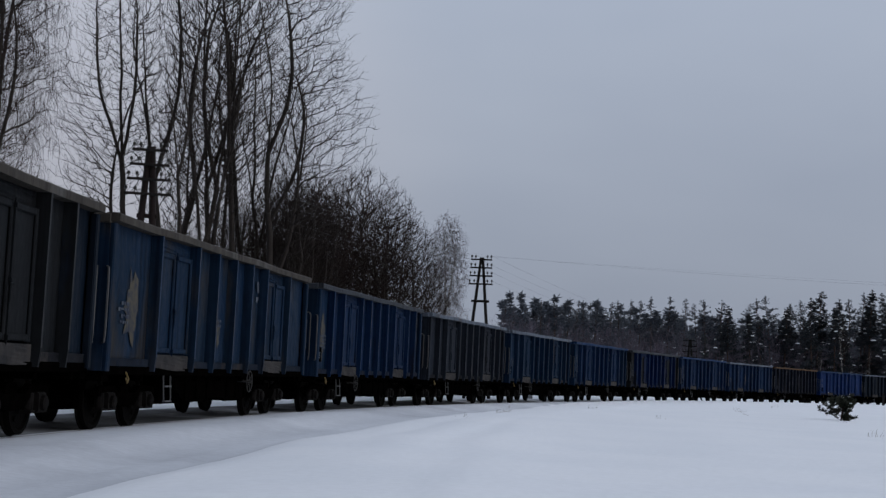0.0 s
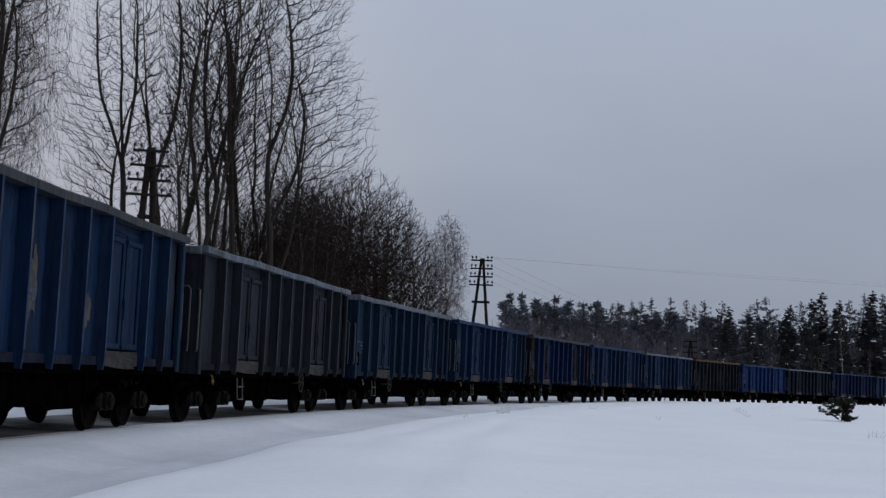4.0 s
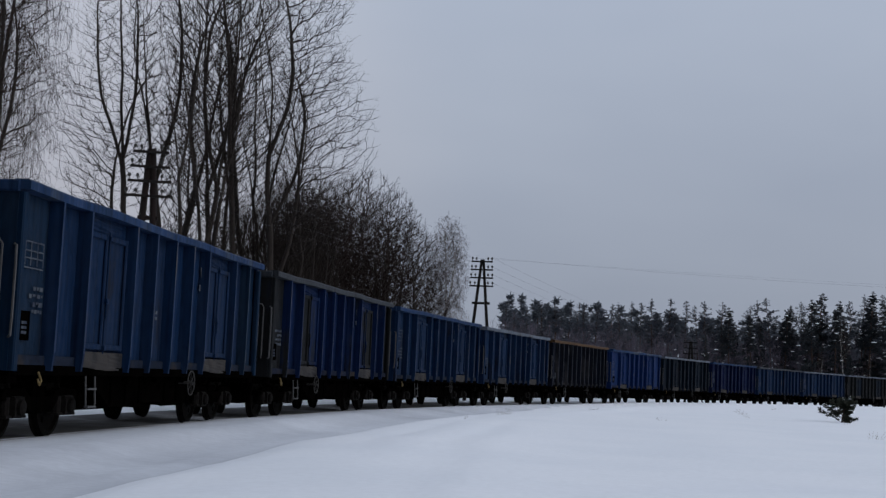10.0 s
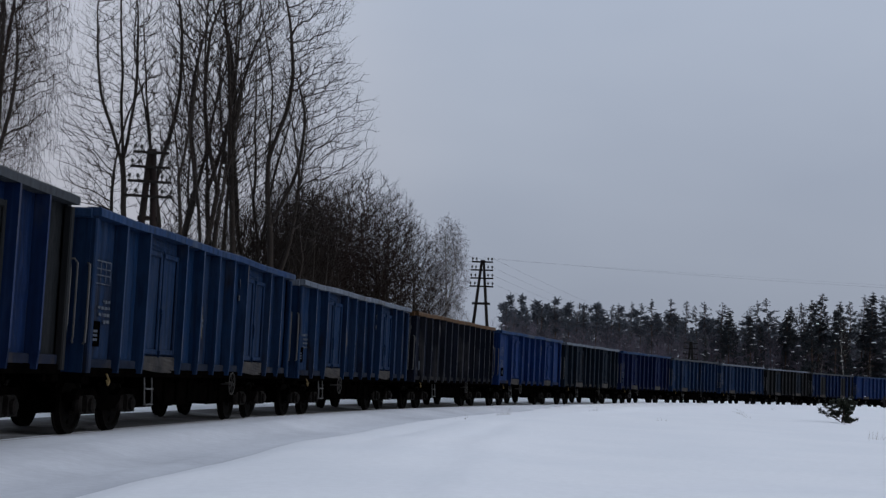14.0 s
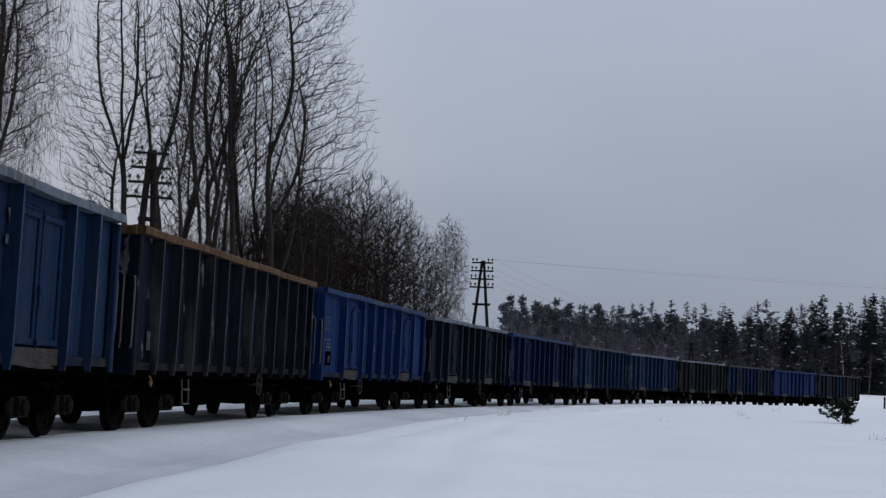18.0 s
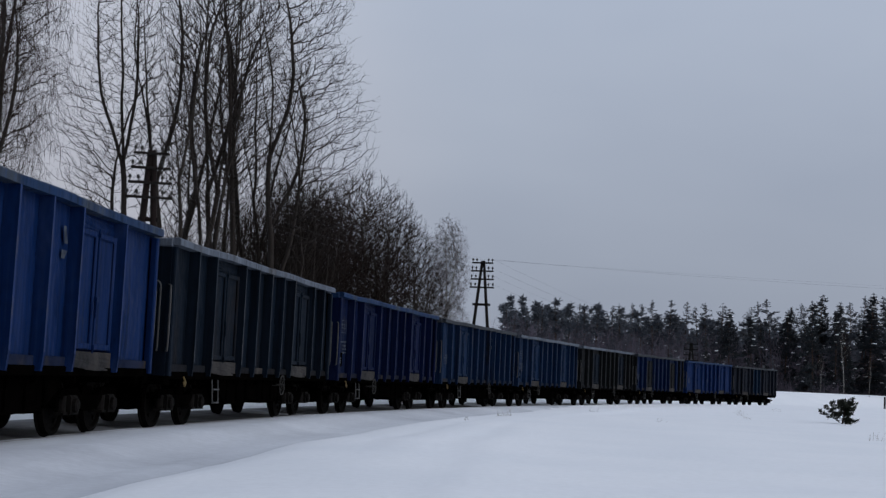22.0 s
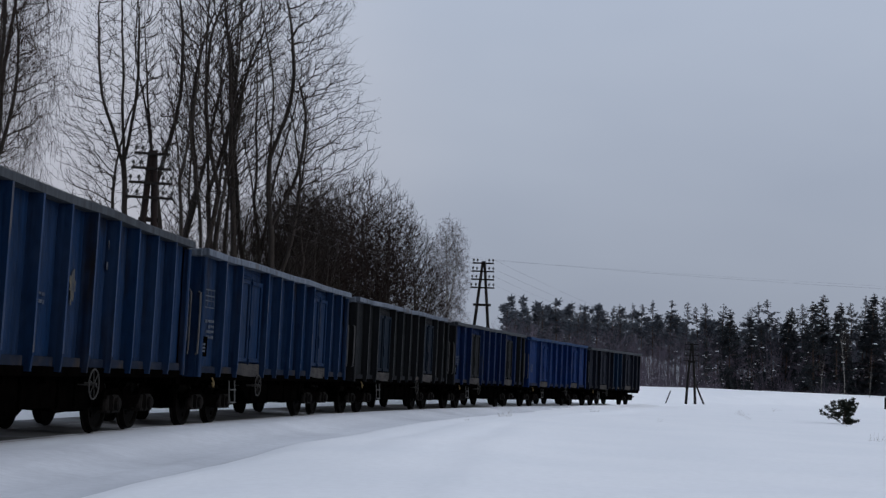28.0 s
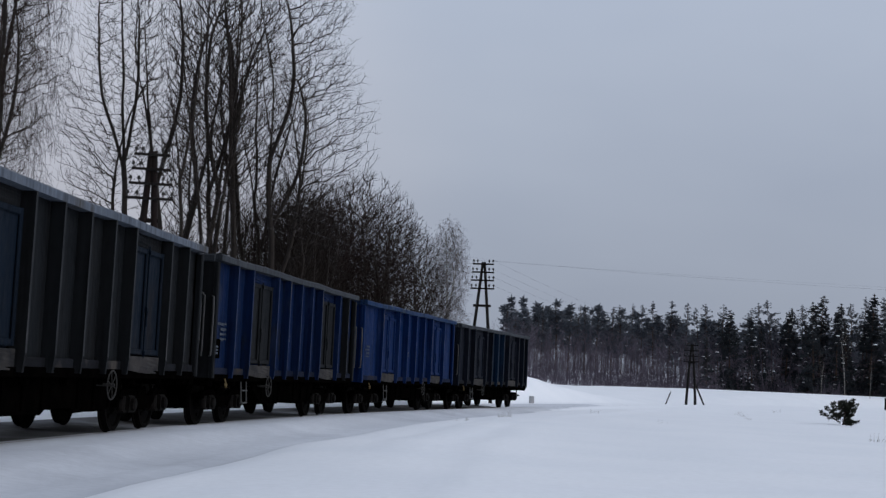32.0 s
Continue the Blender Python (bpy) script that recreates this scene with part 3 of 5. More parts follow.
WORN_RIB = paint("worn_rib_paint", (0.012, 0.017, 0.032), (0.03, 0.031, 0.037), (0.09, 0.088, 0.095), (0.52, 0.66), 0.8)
RIM_PALE = paint("frosted_rim_paint", (0.20, 0.235, 0.295), (0.12, 0.145, 0.19), (0.10, 0.09, 0.084), (0.6, 0.7))
RIM_BROWN = paint("dusty_brown_rim", (0.102, 0.09, 0.078), (0.066, 0.06, 0.054), (0.156, 0.15, 0.144), (0.6, 0.7))
RIM_BLUE = paint("blue_rim_paint", (0.022, 0.062, 0.17), (0.03, 0.06, 0.12), (0.09, 0.11, 0.14), (0.55, 0.68))
RIM_GREY = paint("grey_rim_paint", (0.08, 0.09, 0.105), (0.05, 0.058, 0.07))
RIM_RUST = paint("rusty_orange_rim", (0.15, 0.085, 0.042), (0.10, 0.056, 0.032), (0.066, 0.042, 0.03), (0.6, 0.7))

RAILDIRT = material("grimy_bottom_rail", (0.010, 0.011, 0.014), 0.9, 0, (0.004, 0.004, 0.005), 0.9, 1.6, 0.3, 10, 0.3, (0.05, 0.044, 0.04), 1.5, (0.57, 0.70), specular=0.08)

# from the last wagon forward: body paint, door paint, end-bay paint, rim, doors (rear, front), label
WAGONS = [
    (SLATE_BLUE, SLATE_BLUE, SLATE_BLUE, RIM_GREY, (1, 1), "grimy slate-blue open goods wagon with blue bays, last in train"),
    (BLUE_BRIGHT, BLUE_BRIGHT, BLUE_BRIGHT, RIM_BLUE, (1, 1), "bright blue repainted open goods wagon on the snowy track"),
    (BLUE_MIX, GREY, GREY, RIM_GREY, (1, 1), "patched blue open goods wagon with dark grey doors"),
    (GREY, TEALGREY, GREY, RIM_PALE, (1, 1), "sooty grey open goods wagon with a frosted rim"),
    (BLUE, BLUE, BLUE, RIM_PALE, (1, 1), "worn blue open goods wagon with a frosted rim"),
    (BLUE, BLUE, BLUE, RIM_GREY, (0, 1), "worn blue open goods wagon with one pair of side doors"),
    (NAVY, NAVY, NAVY, RIM_BLUE, (1, 1), "deep blue open goods wagon with white marks on its end bay"),
    (TEALGREY, TEALGREY, TEALGREY, RIM_PALE, (1, 1), "dark teal-grey open goods wagon with a frosted rim"),
    (BLUE_BRIGHT, BLUE_BRIGHT, BLUE_BRIGHT, RIM_BLUE, (1, 1), "bright blue open goods wagon with a ruled white load table"),
    (DARKNAVY, DARKNAVY, DARKNAVY, RIM_RUST, (0, 0), "sooty blue ribbed open wagon without doors, rusty orange rim"),
    (BLUE, BLUE, BLUE, RIM_PALE, (1, 1), "dull blue open goods wagon with a pale frosted rim"),
    (BLUE, BLUE, BLUE, RIM_BLUE, (1, 1), "blue open goods wagon with faded white marks"),
    (BLUE_MIX, BLUE_MIX, GREY, RIM_GREY, (1, 1), "patched blue and grey open goods wagon with a dark rim"),
    (BLUE, BLUE, BLUE_TEAL, RIM_BLUE, (1, 1), "blue open goods wagon with a faded white load table"),
    (BLUE_TEAL, BLUE_TEAL, BLUE_TEAL, RIM_PALE, (1, 1), "dull teal-blue open goods wagon with a frosted rim"),
    (SLATE, SLATE, SLATE, RIM_PALE, (1, 1), "slate grey open goods wagon with a pale frosted rim"),
    (BLUE, BLUE, FADED, RIM_GREY, (1, 1), "dark blue open goods wagon with a rusty end bay"),
    (FADED, FADED, FADED, RIM_BROWN, (1, 1), "faded blue open goods wagon with worn patches and dusty rim"),
    (GREY, GREY, TEALGREY, RIM_BROWN, (1, 1), "sooty grey-blue open goods wagon with a dusty brown rim"),
]
# where the rear end of each body stands, from the last wagon's place
REAR = [4.39, 18.38, 32.35, 46.3, 60.25, 74.12, 88.0, 101.93, 115.86, 130.0, 143.94, 157.83, 171.72, 185.9, 200.05, 214.2, 228.39, 242.59, 257.02]
train, wheelsets = [], []
SKIRTS = {}
# bared filler by wagon: place along the side, height, width, tallness
FLAKES = {12: [(-2.9, 2.6, 0.36, 0.75)], 16: [(5.75, 2.0, 0.5, 1.3), (0.55, 2.0, 0.4, 1.0), (-1.6, 1.8, 0.4, 0.5)], 17: [(5.3, 1.9, 0.7, 1.3), (0.6, 1.7, 0.3, 0.6)], 15: [(5.7, 1.9, 0.35, 0.8)],
          5: [(-0.6, 2.1, 0.3, 0.5)], 11: [(0.55, 1.9, 0.22, 0.7), (-2.7, 2.75, 0.22, 0.3)], 10: [(1.6, 2.0, 0.4, 0.9), (-0.5, 2.4, 0.3, 0.6)]}


def skirt_paint(body):
    """The bottom rail's paint: the body's colour dulled by brake dust and rust."""
    if body.name not in SKIRTS:
        base = PAINTS[body.name]
        SKIRTS[body.name] = material(body.name + "_dusty", [0.4 * v + 0.011 for v in base], 0.9, 0, [0.3 * v + 0.003 for v in base], 0.9, 1.8, 0.3, 10, 0.3,
                                     (0.028, 0.024, 0.022), 1.4, (0.52, 0.68), specular=0.06)
    return SKIRTS[body.name]



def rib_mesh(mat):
    """A rib in its wagon's paint, the proud face scuffed towards bare metal and paled by painted-in skylight."""
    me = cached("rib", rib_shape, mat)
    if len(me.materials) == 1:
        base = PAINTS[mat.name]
        # Brighter copy of the paint: scuffs plus the light this face catches.
        me.materials.append(material(mat.name + "_rubbed_lit", [1.4 * v + 0.011 for v in base], 0.65, 0, base, 0.6, 2.2, 0.2, 12, 0.2, (0.055, 0.053, 0.056), 1.4, (0.55, 0.68), (1, 1, 0.6), 0.1))
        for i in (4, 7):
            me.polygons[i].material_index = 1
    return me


def tail_shape():
    sh = Shape().tube([(0, 0, 0.98), (-0.03, 0, 0.75), (0, 0, 0.6)], 0.022, 6)
    return sh.lathe([(0.03, 0.50), (0.16, 0.53), (0.17, 0.57), (0.03, 0.62)], 10, "z")


def build_wagon(k):
    body, door, ends, rim, doors, label = WAGONS[k]
    rng = random.Random(100 + k)
    root = tagged(new("goods_wagon"), label, "goods wagon", "wagons of the goods train")
    h = BODY / 2
    plain = doors == (0, 0)
    edges = EVEN if plain else ONE_DOOR if doors == (0, 1) else WIDE if k in (1, 8, 17) else EDGES
    last = len(edges) - 2
    door_bays = set()
    for i in range(len(edges) - 1):
        if not plain and 0 < i < last and abs(edges[i + 1] - edges[i] - 2.03) < 0.01:
            door_bays.add(i)
    for side in (1, -1):
        turn = pose(0, 0, 0) if side > 0 else pose(0, 0, 0, 0, 0, 180)
        for i, x in enumerate(edges[1:-1]):
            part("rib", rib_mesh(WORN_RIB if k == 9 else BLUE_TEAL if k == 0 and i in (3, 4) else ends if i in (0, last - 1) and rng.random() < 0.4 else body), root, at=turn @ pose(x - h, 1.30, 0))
        for i in range(len(edges) - 1):
            w = edges[i + 1] - edges[i]
            mat = ends if i in (0, last) and k != 2 else body
            if k == 0 and i in (4, 5):
                mat = BLUE_TEAL
            if i in door_bays:
                lw = (w - 0.24) / 2
                part("panel", cached("panel %.3f head" % w, lambda: panel_shape(w, 2.91, 3.14, 5), body), root, at=turn @ pose(edges[i] - h, 1.295, 0))
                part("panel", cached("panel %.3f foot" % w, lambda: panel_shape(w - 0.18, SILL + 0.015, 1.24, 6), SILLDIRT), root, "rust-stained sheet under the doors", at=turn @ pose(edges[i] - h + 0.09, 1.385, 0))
                for j in (0, 1):
                    dmat = GREY if k == 12 and j == (1 if i > last / 2 else 0) else door
                    leaf = part("door_leaf", cached("door_leaf %.3f" % lw, lambda: leaf_shape(lw), dmat), root, at=turn @ pose(edges[i] - h + 0.12 + j * lw, 1.33, 0))
                    if j:
                        part("lock_bar", cached("lock_bar", lock_shape, dmat), leaf, "upright lock bar")
            else:
                pick = rng.randrange(3)
                part("panel", cached("panel %.3f %d" % (w, pick), lambda: panel_shape(w, SILL, 3.14, pick), mat), root, at=turn @ pose(edges[i] - h, 1.295, 0))
        part("bottom_rail", cached("bottom_rail", sill_shape, RAILDIRT if k in (0, 3, 7, 9, 15, 18) else skirt_paint(body)), root, "scuffed grimy bottom rail", at=turn @ pose(0, 1.352, 0))
        for x in (-h + 0.06, h - 0.06):
            part("corner_post", cached("corner_post", corner_shape, ends), root, at=turn @ pose(x, 1.39, 0))
        part("handwheel", cached("handwheel", handwheel_shape, GEAR), root, "worn brake handwheel", at=turn @ pose(-1.5 if k % 2 else 2.4, 1.44, 0.80))
        for x in ((3.5 if k % 2 else 4.1),):
            part("step", cached("step", step_shape, HANDRAIL), root, "steel rung step", at=turn @ pose(x, 1.36, 0))
        part("grab_rail", cached("grab_rail", grab_shape, HANDRAIL), root, "worn steel grab rail", at=turn @ pose(h + 0.03, 1.36, 0, 0, 0, -50))
        part("grab_rail", cached("grab_rail", grab_shape, HANDRAIL), root, "worn steel grab rail", at=turn @ pose(-h - 0.03, 1.36, 0, 0, 0, 50))
        hook = cached("tow_hook", lambda: Shape().tube([(0, 0, 0.95), (0.02, 0.06, 0.84), (0.1, 0.07, 0.78), (0.12, 0.05, 0.86)], 0.016, 6), YELLOW)
        part("tow_hook", hook, root, "yellow tow hook", at=turn @ pose(h - 0.9, 1.40, 0))
        # worn white marks
        if k not in (0, 3, 7, 9, 15, 18):
            x = h - 1.0
            part("marking", cached("marking bars %d" % (k % 4), lambda: bars_shape(4, k % 4), CHALK), root, "worn white lettering as bars", at=turn @ pose(x, 1.342, 2.0))
            if k in (6, 8, 13, 11, 4):
                part("marking", cached("marking table", frame_bars_shape, CHALK), root, "ruled white load table", at=turn @ pose(x + 0.05, 1.342, 2.55))
            if k in (8, 10, 11, 12, 13, 17, 5):
                part("marking", cached("marking emblem", emblem_shape, CHALK), root, "worn carrier's sign as plain shapes", at=turn @ pose(-2.2, 1.342, 2.62))
            for px, pz, pw, ph in FLAKES.get(k, ()):
                part("patch", cached("patch %d %.2f" % (k, px), lambda: flake_shape(pw, ph, k + int(10 * px)), TAN), root, "flaking tan filler patch", at=turn @ pose(px, 1.336, pz))
            if k in (2, 4, 6, 7, 8, 10, 11, 12, 13, 14, 16):
                holder = part("label_holder", cached("label_holder", holder_shape, BLACK), root, "dark sunk label holder", at=turn @ pose(h - 0.85 if edges is WIDE else h - 0.42, 1.336, 1.52))
                part("card", cached("card", holder_card_shape, CHALK), holder, "pale ruled card as bars")
            part("marking", cached("marking bars %d" % (4 + k % 3), lambda: bars_shape(2, 4 + k % 3), CHALK), root, "worn white lettering as bars", at=turn @ pose(0.45, 1.342, 1.95))
        elif k == 9:
            part("marking", cached("marking plate", lambda: Shape().box(0, 0.2, 0, 0.01, 1.35, 1.65), CHALK), root, "white plate", at=turn @ pose(h - 1.0, 1.342, 0))
    for sign in (1, -1):
        turn = pose(0, 0, 0) if sign > 0 else pose(0, 0, 0, 0, 0, 180)
        part("end_wall", cached("end_wall", end_shape, ends), root, at=turn @ pose(h, 0, 0))
        for y in (-0.85, 0.0, 0.85):
            part("end_post", cached("end_post", end_post_shape, ends), root, at=turn @ pose(h, y, 0))
        for z in (1.7, 2.4):
            for y in (-0.425, 0.425):
                part("end_rail", cached("end_rail", end_rail_shape, ends), root, at=turn @ pose(h, y, z))
        for y in (0.87, -0.87):
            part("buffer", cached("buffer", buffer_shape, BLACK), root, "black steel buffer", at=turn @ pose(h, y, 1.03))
        for y in (1.22, -0.80):
            part("grab_rail", cached("grab_rail end", end_grab_shape, HANDRAIL), root, "bent steel handrail on the end wall", at=turn @ pose(h, y, 0))
        part("coupling", cached("coupling", coupling_shape, DUSTY), root, "iron screw coupling and hose", at=turn @ pose(h, 0, 1.0))
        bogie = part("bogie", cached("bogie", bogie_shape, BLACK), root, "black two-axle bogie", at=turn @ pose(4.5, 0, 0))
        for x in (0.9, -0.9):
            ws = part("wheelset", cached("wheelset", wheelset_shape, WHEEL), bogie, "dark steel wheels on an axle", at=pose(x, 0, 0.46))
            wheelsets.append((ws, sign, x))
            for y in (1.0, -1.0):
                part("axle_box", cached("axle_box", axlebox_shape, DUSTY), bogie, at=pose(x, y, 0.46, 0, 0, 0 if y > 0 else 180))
    part("rim", cached("rim", rim_shape, rim), root, "steel top rim dusted with snow")
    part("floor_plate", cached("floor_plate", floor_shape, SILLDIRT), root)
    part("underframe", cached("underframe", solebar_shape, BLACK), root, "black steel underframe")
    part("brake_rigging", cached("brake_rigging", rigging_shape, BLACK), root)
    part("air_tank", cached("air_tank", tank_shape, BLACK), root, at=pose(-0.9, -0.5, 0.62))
    train.append((root, REAR[k] + 5.95 + (0.35 if k == 17 else 0.25 if k == 0 else 0)))
    if k == 0:
        part("hose", cached("hose", tail_shape, BLACK), root, "hanging brake hose with its coupling head", at=pose(-h - 0.1, 0.9, 0))
    # the sheets stand a little taller over the sill; one wagon is longer
    long = 1.06 if k == 17 else 1.0
    lift = Matrix.Translation((0, 0, SILL)) @ Matrix.Diagonal((long, 1, 1.07, 1)) @ Matrix.Translation((0, 0, -SILL))
    for ob in root.children:
        kind = ob.name.split(".")[0]
        if kind in ("rib", "panel", "door_leaf", "corner_post", "grab_rail", "end_wall", "end_post", "end_rail", "rim", "marking", "patch", "label_holder"):
            ob.matrix_basis = lift @ ob.matrix_basis
        elif kind in ("bottom_rail", "floor_plate", "underframe"):
            ob.matrix_basis = Matrix.Diagonal((long, 1, 1, 1)) @ ob.matrix_basis
        else:
            ob.location.x *= long


for k in range(len(WAGONS)):
    build_wagon(k)


def end_at(t):
    """Arc length of the train's end at t seconds: it gathers speed slowly."""
    u = 32.0 - t
    return -6.79408 * u + 0.01000216 * u * u + 0.0000627 * u ** 3


def motions():
    """The train rolls along the arc; its wheels turn with it."""
    for root, s0 in train:
        rows = []
        for t in range(33):
            x, y, h = on_track(end_at(t) + s0)
            rows.append((t, pose(x, y, grade(y), 0, 0, math.degrees(h))))
        walk(root, rows)
    first = {}
    for ws, sign, x in wheelsets:
        if (sign, x) not in first:
            start = end_at(0)
            rows = [(i / 15, pose(x, 0, 0.46, 0, sign * math.degrees((end_at(i / 15) - start) / 0.46))) for i in range(481)]
            walk(ws, rows)
            first[sign, x] = ws
        else:
            keys = first[sign, x].animation_data
            ws.rotation_mode = "QUATERNION"
            mine = ws.animation_data_create()
            mine.action = keys.action
            mine.action_slot = keys.action_slot

# ---- trees ----


def limb(rng, start, way, length, bend, steps, droop=0.0):
    """A wavering line of growth from start."""
    pts, d = [start.copy()], way.normalized()
    p = start.copy()
    for i in range(steps):
        d = (d + Vector((rng.gauss(0, bend), rng.gauss(0, bend), rng.gauss(0, bend) - droop))).normalized()
        p = p + d * (length / steps)
        pts.append(p.copy())
    return pts


def taper(r0, r1, n):
    return [r0 + (r1 - r0) * i / (n - 1) for i in range(n)]


def along(pts, t):
    f = t * (len(pts) - 1)
    i = min(int(f), len(pts) - 2)
    return pts[i].lerp(pts[i + 1], f - i), (pts[i + 1] - pts[i]).normalized()


def side_way(rng, d, spread, upward):
    """A direction that leaves d by about spread degrees."""
    a = rng.uniform(0, 2 * math.pi)
    o = d.orthogonal().normalized()
    o = (Matrix.Rotation(a, 3, d) @ o).normalized()
    c = math.radians(spread)
    w = d * math.cos(c) + o * math.sin(c)
    w.z += upward
    return w.normalized()


def grown_tree(seed, stems, crowns, count, base_r=0.13, slope=0.5, thrift=0.3, tips=2, tip_len=0.4, tip_r=0.0042, hang=0.0, power=2.3, wander=0.03, curl=0.22, low=1.0):
    """A bare tree that grows from its stems (lean x, lean y, length, height of the fork) towards buds strewn in its crowns
    (centre, radii, share); boughs thicken with the buds that they feed. Returns wood and fine twigs."""
    rng = np.random.RandomState(seed)
    most = 90 * count
    P, L, par, way = np.zeros((most, 3)), np.zeros(most), [-1], np.zeros((most, 3))
    P[0], way[0] = (0, 0, -0.4), (0, 0, 1)
    n = 1
    for lx, ly, height, fork in stems:
        last, d = (1 + int(fork / 0.4) if fork else 0), np.array((lx, ly, 1.0))
        steps = int(height / 0.4)
        for i in range(steps):
            d = d / np.linalg.norm(d) + rng.normal(0, wander, 3) + (-0.12 * lx * (i > steps / 4), -0.12 * ly * (i > steps / 4), 0.04)
            d /= np.linalg.norm(d)
            P[n], L[n], way[n] = P[last] + d * 0.4, 0.12 * (0.4 * i + fork), d
            par.append(last)
            last = n
            n += 1
    trunk_end = n
    buds = []
    for centre, radii, share in crowns:
        m = int(count * share)
        q = rng.normal(0, 1, (m, 3))
        q *= (rng.random_sample(m) ** 0.42 / np.linalg.norm(q, axis=1))[:, None]
        buds.append(q * radii + centre)
    buds = np.concatenate(buds)
    buds = buds[buds[:, 2] > low]
    reach = np.array([np.min(np.linalg.norm(P[:n] - b, axis=1)) for b in buds])
    for b in buds[np.argsort(reach)]:
        off = b - P[:n]
        flat = np.hypot(off[:, 0], off[:, 1])
        cost = np.linalg.norm(off, axis=1) + thrift * L[:n] + 1.6 * np.maximum(0, slope * flat - off[:, 2])
        j = int(np.argmin(cost))
        gap = off[j]
        dist = float(np.linalg.norm(gap)) + 1e-6
        k = max(1, int(dist / 0.32 + 0.5))
        t0 = (way[j] * (0.25 if j < trunk_end else 0.45) + gap / dist * 0.8) * dist * 0.7
        t1 = (gap / dist + np.array((0, 0, curl))) * dist * 0.7
        last, start = j, P[j].copy()
        for i in range(1, k + 1):
            u = i / k
            spot = start * (2 * u ** 3 - 3 * u ** 2 + 1) + t0 * (u ** 3 - 2 * u ** 2 + u) + b * (3 * u ** 2 - 2 * u ** 3) + t1 * (u ** 3 - u ** 2)
            P[n] = spot + rng.normal(0, 0.012, 3)
            d = P[n] - P[last]
            step = float(np.linalg.norm(d)) + 1e-6
            L[n], way[n] = L[last] + step, d / step
            par.append(last)
            last = n
            n += 1
    load = np.zeros(n)
    kids = [[] for _ in range(n)]
    for i in range(n - 1, 0, -1):
        if not kids[i]:
            load[i] += 1
        load[par[i]] += load[i]
        kids[par[i]].append(i)
    radius = base_r * (load / load[0]) ** (1 / power)
    wood, fine = Shape(), Shape()
    heads = [(0, k) for k in kids[0]]
    while heads:
        a, i = heads.pop()
        line, rad = [P[a], P[i]], [min(radius[a], radius[i] * 1.25), radius[i]]
        while kids[i]:
            best = max(kids[i], key=lambda c: load[c])
            heads += [(i, c) for c in kids[i] if c != best]
            i = best
            line.append(P[i])
            rad.append(radius[i])
        if rad[0] > 0.02:
            wood.tube(line, rad, 7 if rad[0] > 0.07 else 5)
        else:
            fine.tube(line, rad, 3)
    for i in range(trunk_end, n):
        if radius[i] > 0.017:
            continue
        for _ in range(tips if not kids[i] else int(rng.random_sample() < 0.4 * tips)):
            d = way[i] * 0.8 + rng.normal(0, 0.55, 3) + (0, 0, 0.15 - hang)
            d /= np.linalg.norm(d)
            ln = tip_len * rng.uniform(0.4, 1.3)
            e = d + rng.normal(0, 0.2, 3) + (0, 0, 0.2 - 1.6 * hang)
            mid = P[i] + d * ln * 0.45
            line = [P[i], mid, mid + e / np.linalg.norm(e) * ln * 0.55]
            if hang:
                line.append(line[-1] + (rng.normal(0, 0.05), rng.normal(0, 0.05), -ln * hang))
            fine.tube(line, [tip_r] + [tip_r * 0.85] * (len(line) - 2) + [tip_r * 0.5], 3)
    return wood, fine


def tree_thing(name, shapes, wood_mat, fine_mat, label, category, group):
    root = tagged(new(name), label, category, group)
    part("trunk", shapes[0].mesh("trunk", wood_mat, True), root)
    part("crown", shapes[1].mesh("crown", fine_mat), root, "bare winter twigs")
    return root


def plant(kinds, spots):
    """The first spot of each kind takes the built tree, the later ones its copies."""
    used = set()
    for kind, x, y, size, turn in spots:
        z = at_ground(x, y)[2] - 0.05
        m = pose(x, y, z, 0, 0, turn)
        ob = kinds[kind]
        if kind in used:
            ob = copy_thing(ob, m)
        else:
            ob.matrix_basis = m
            used.add(kind)
        ob.scale = (size,) * 3


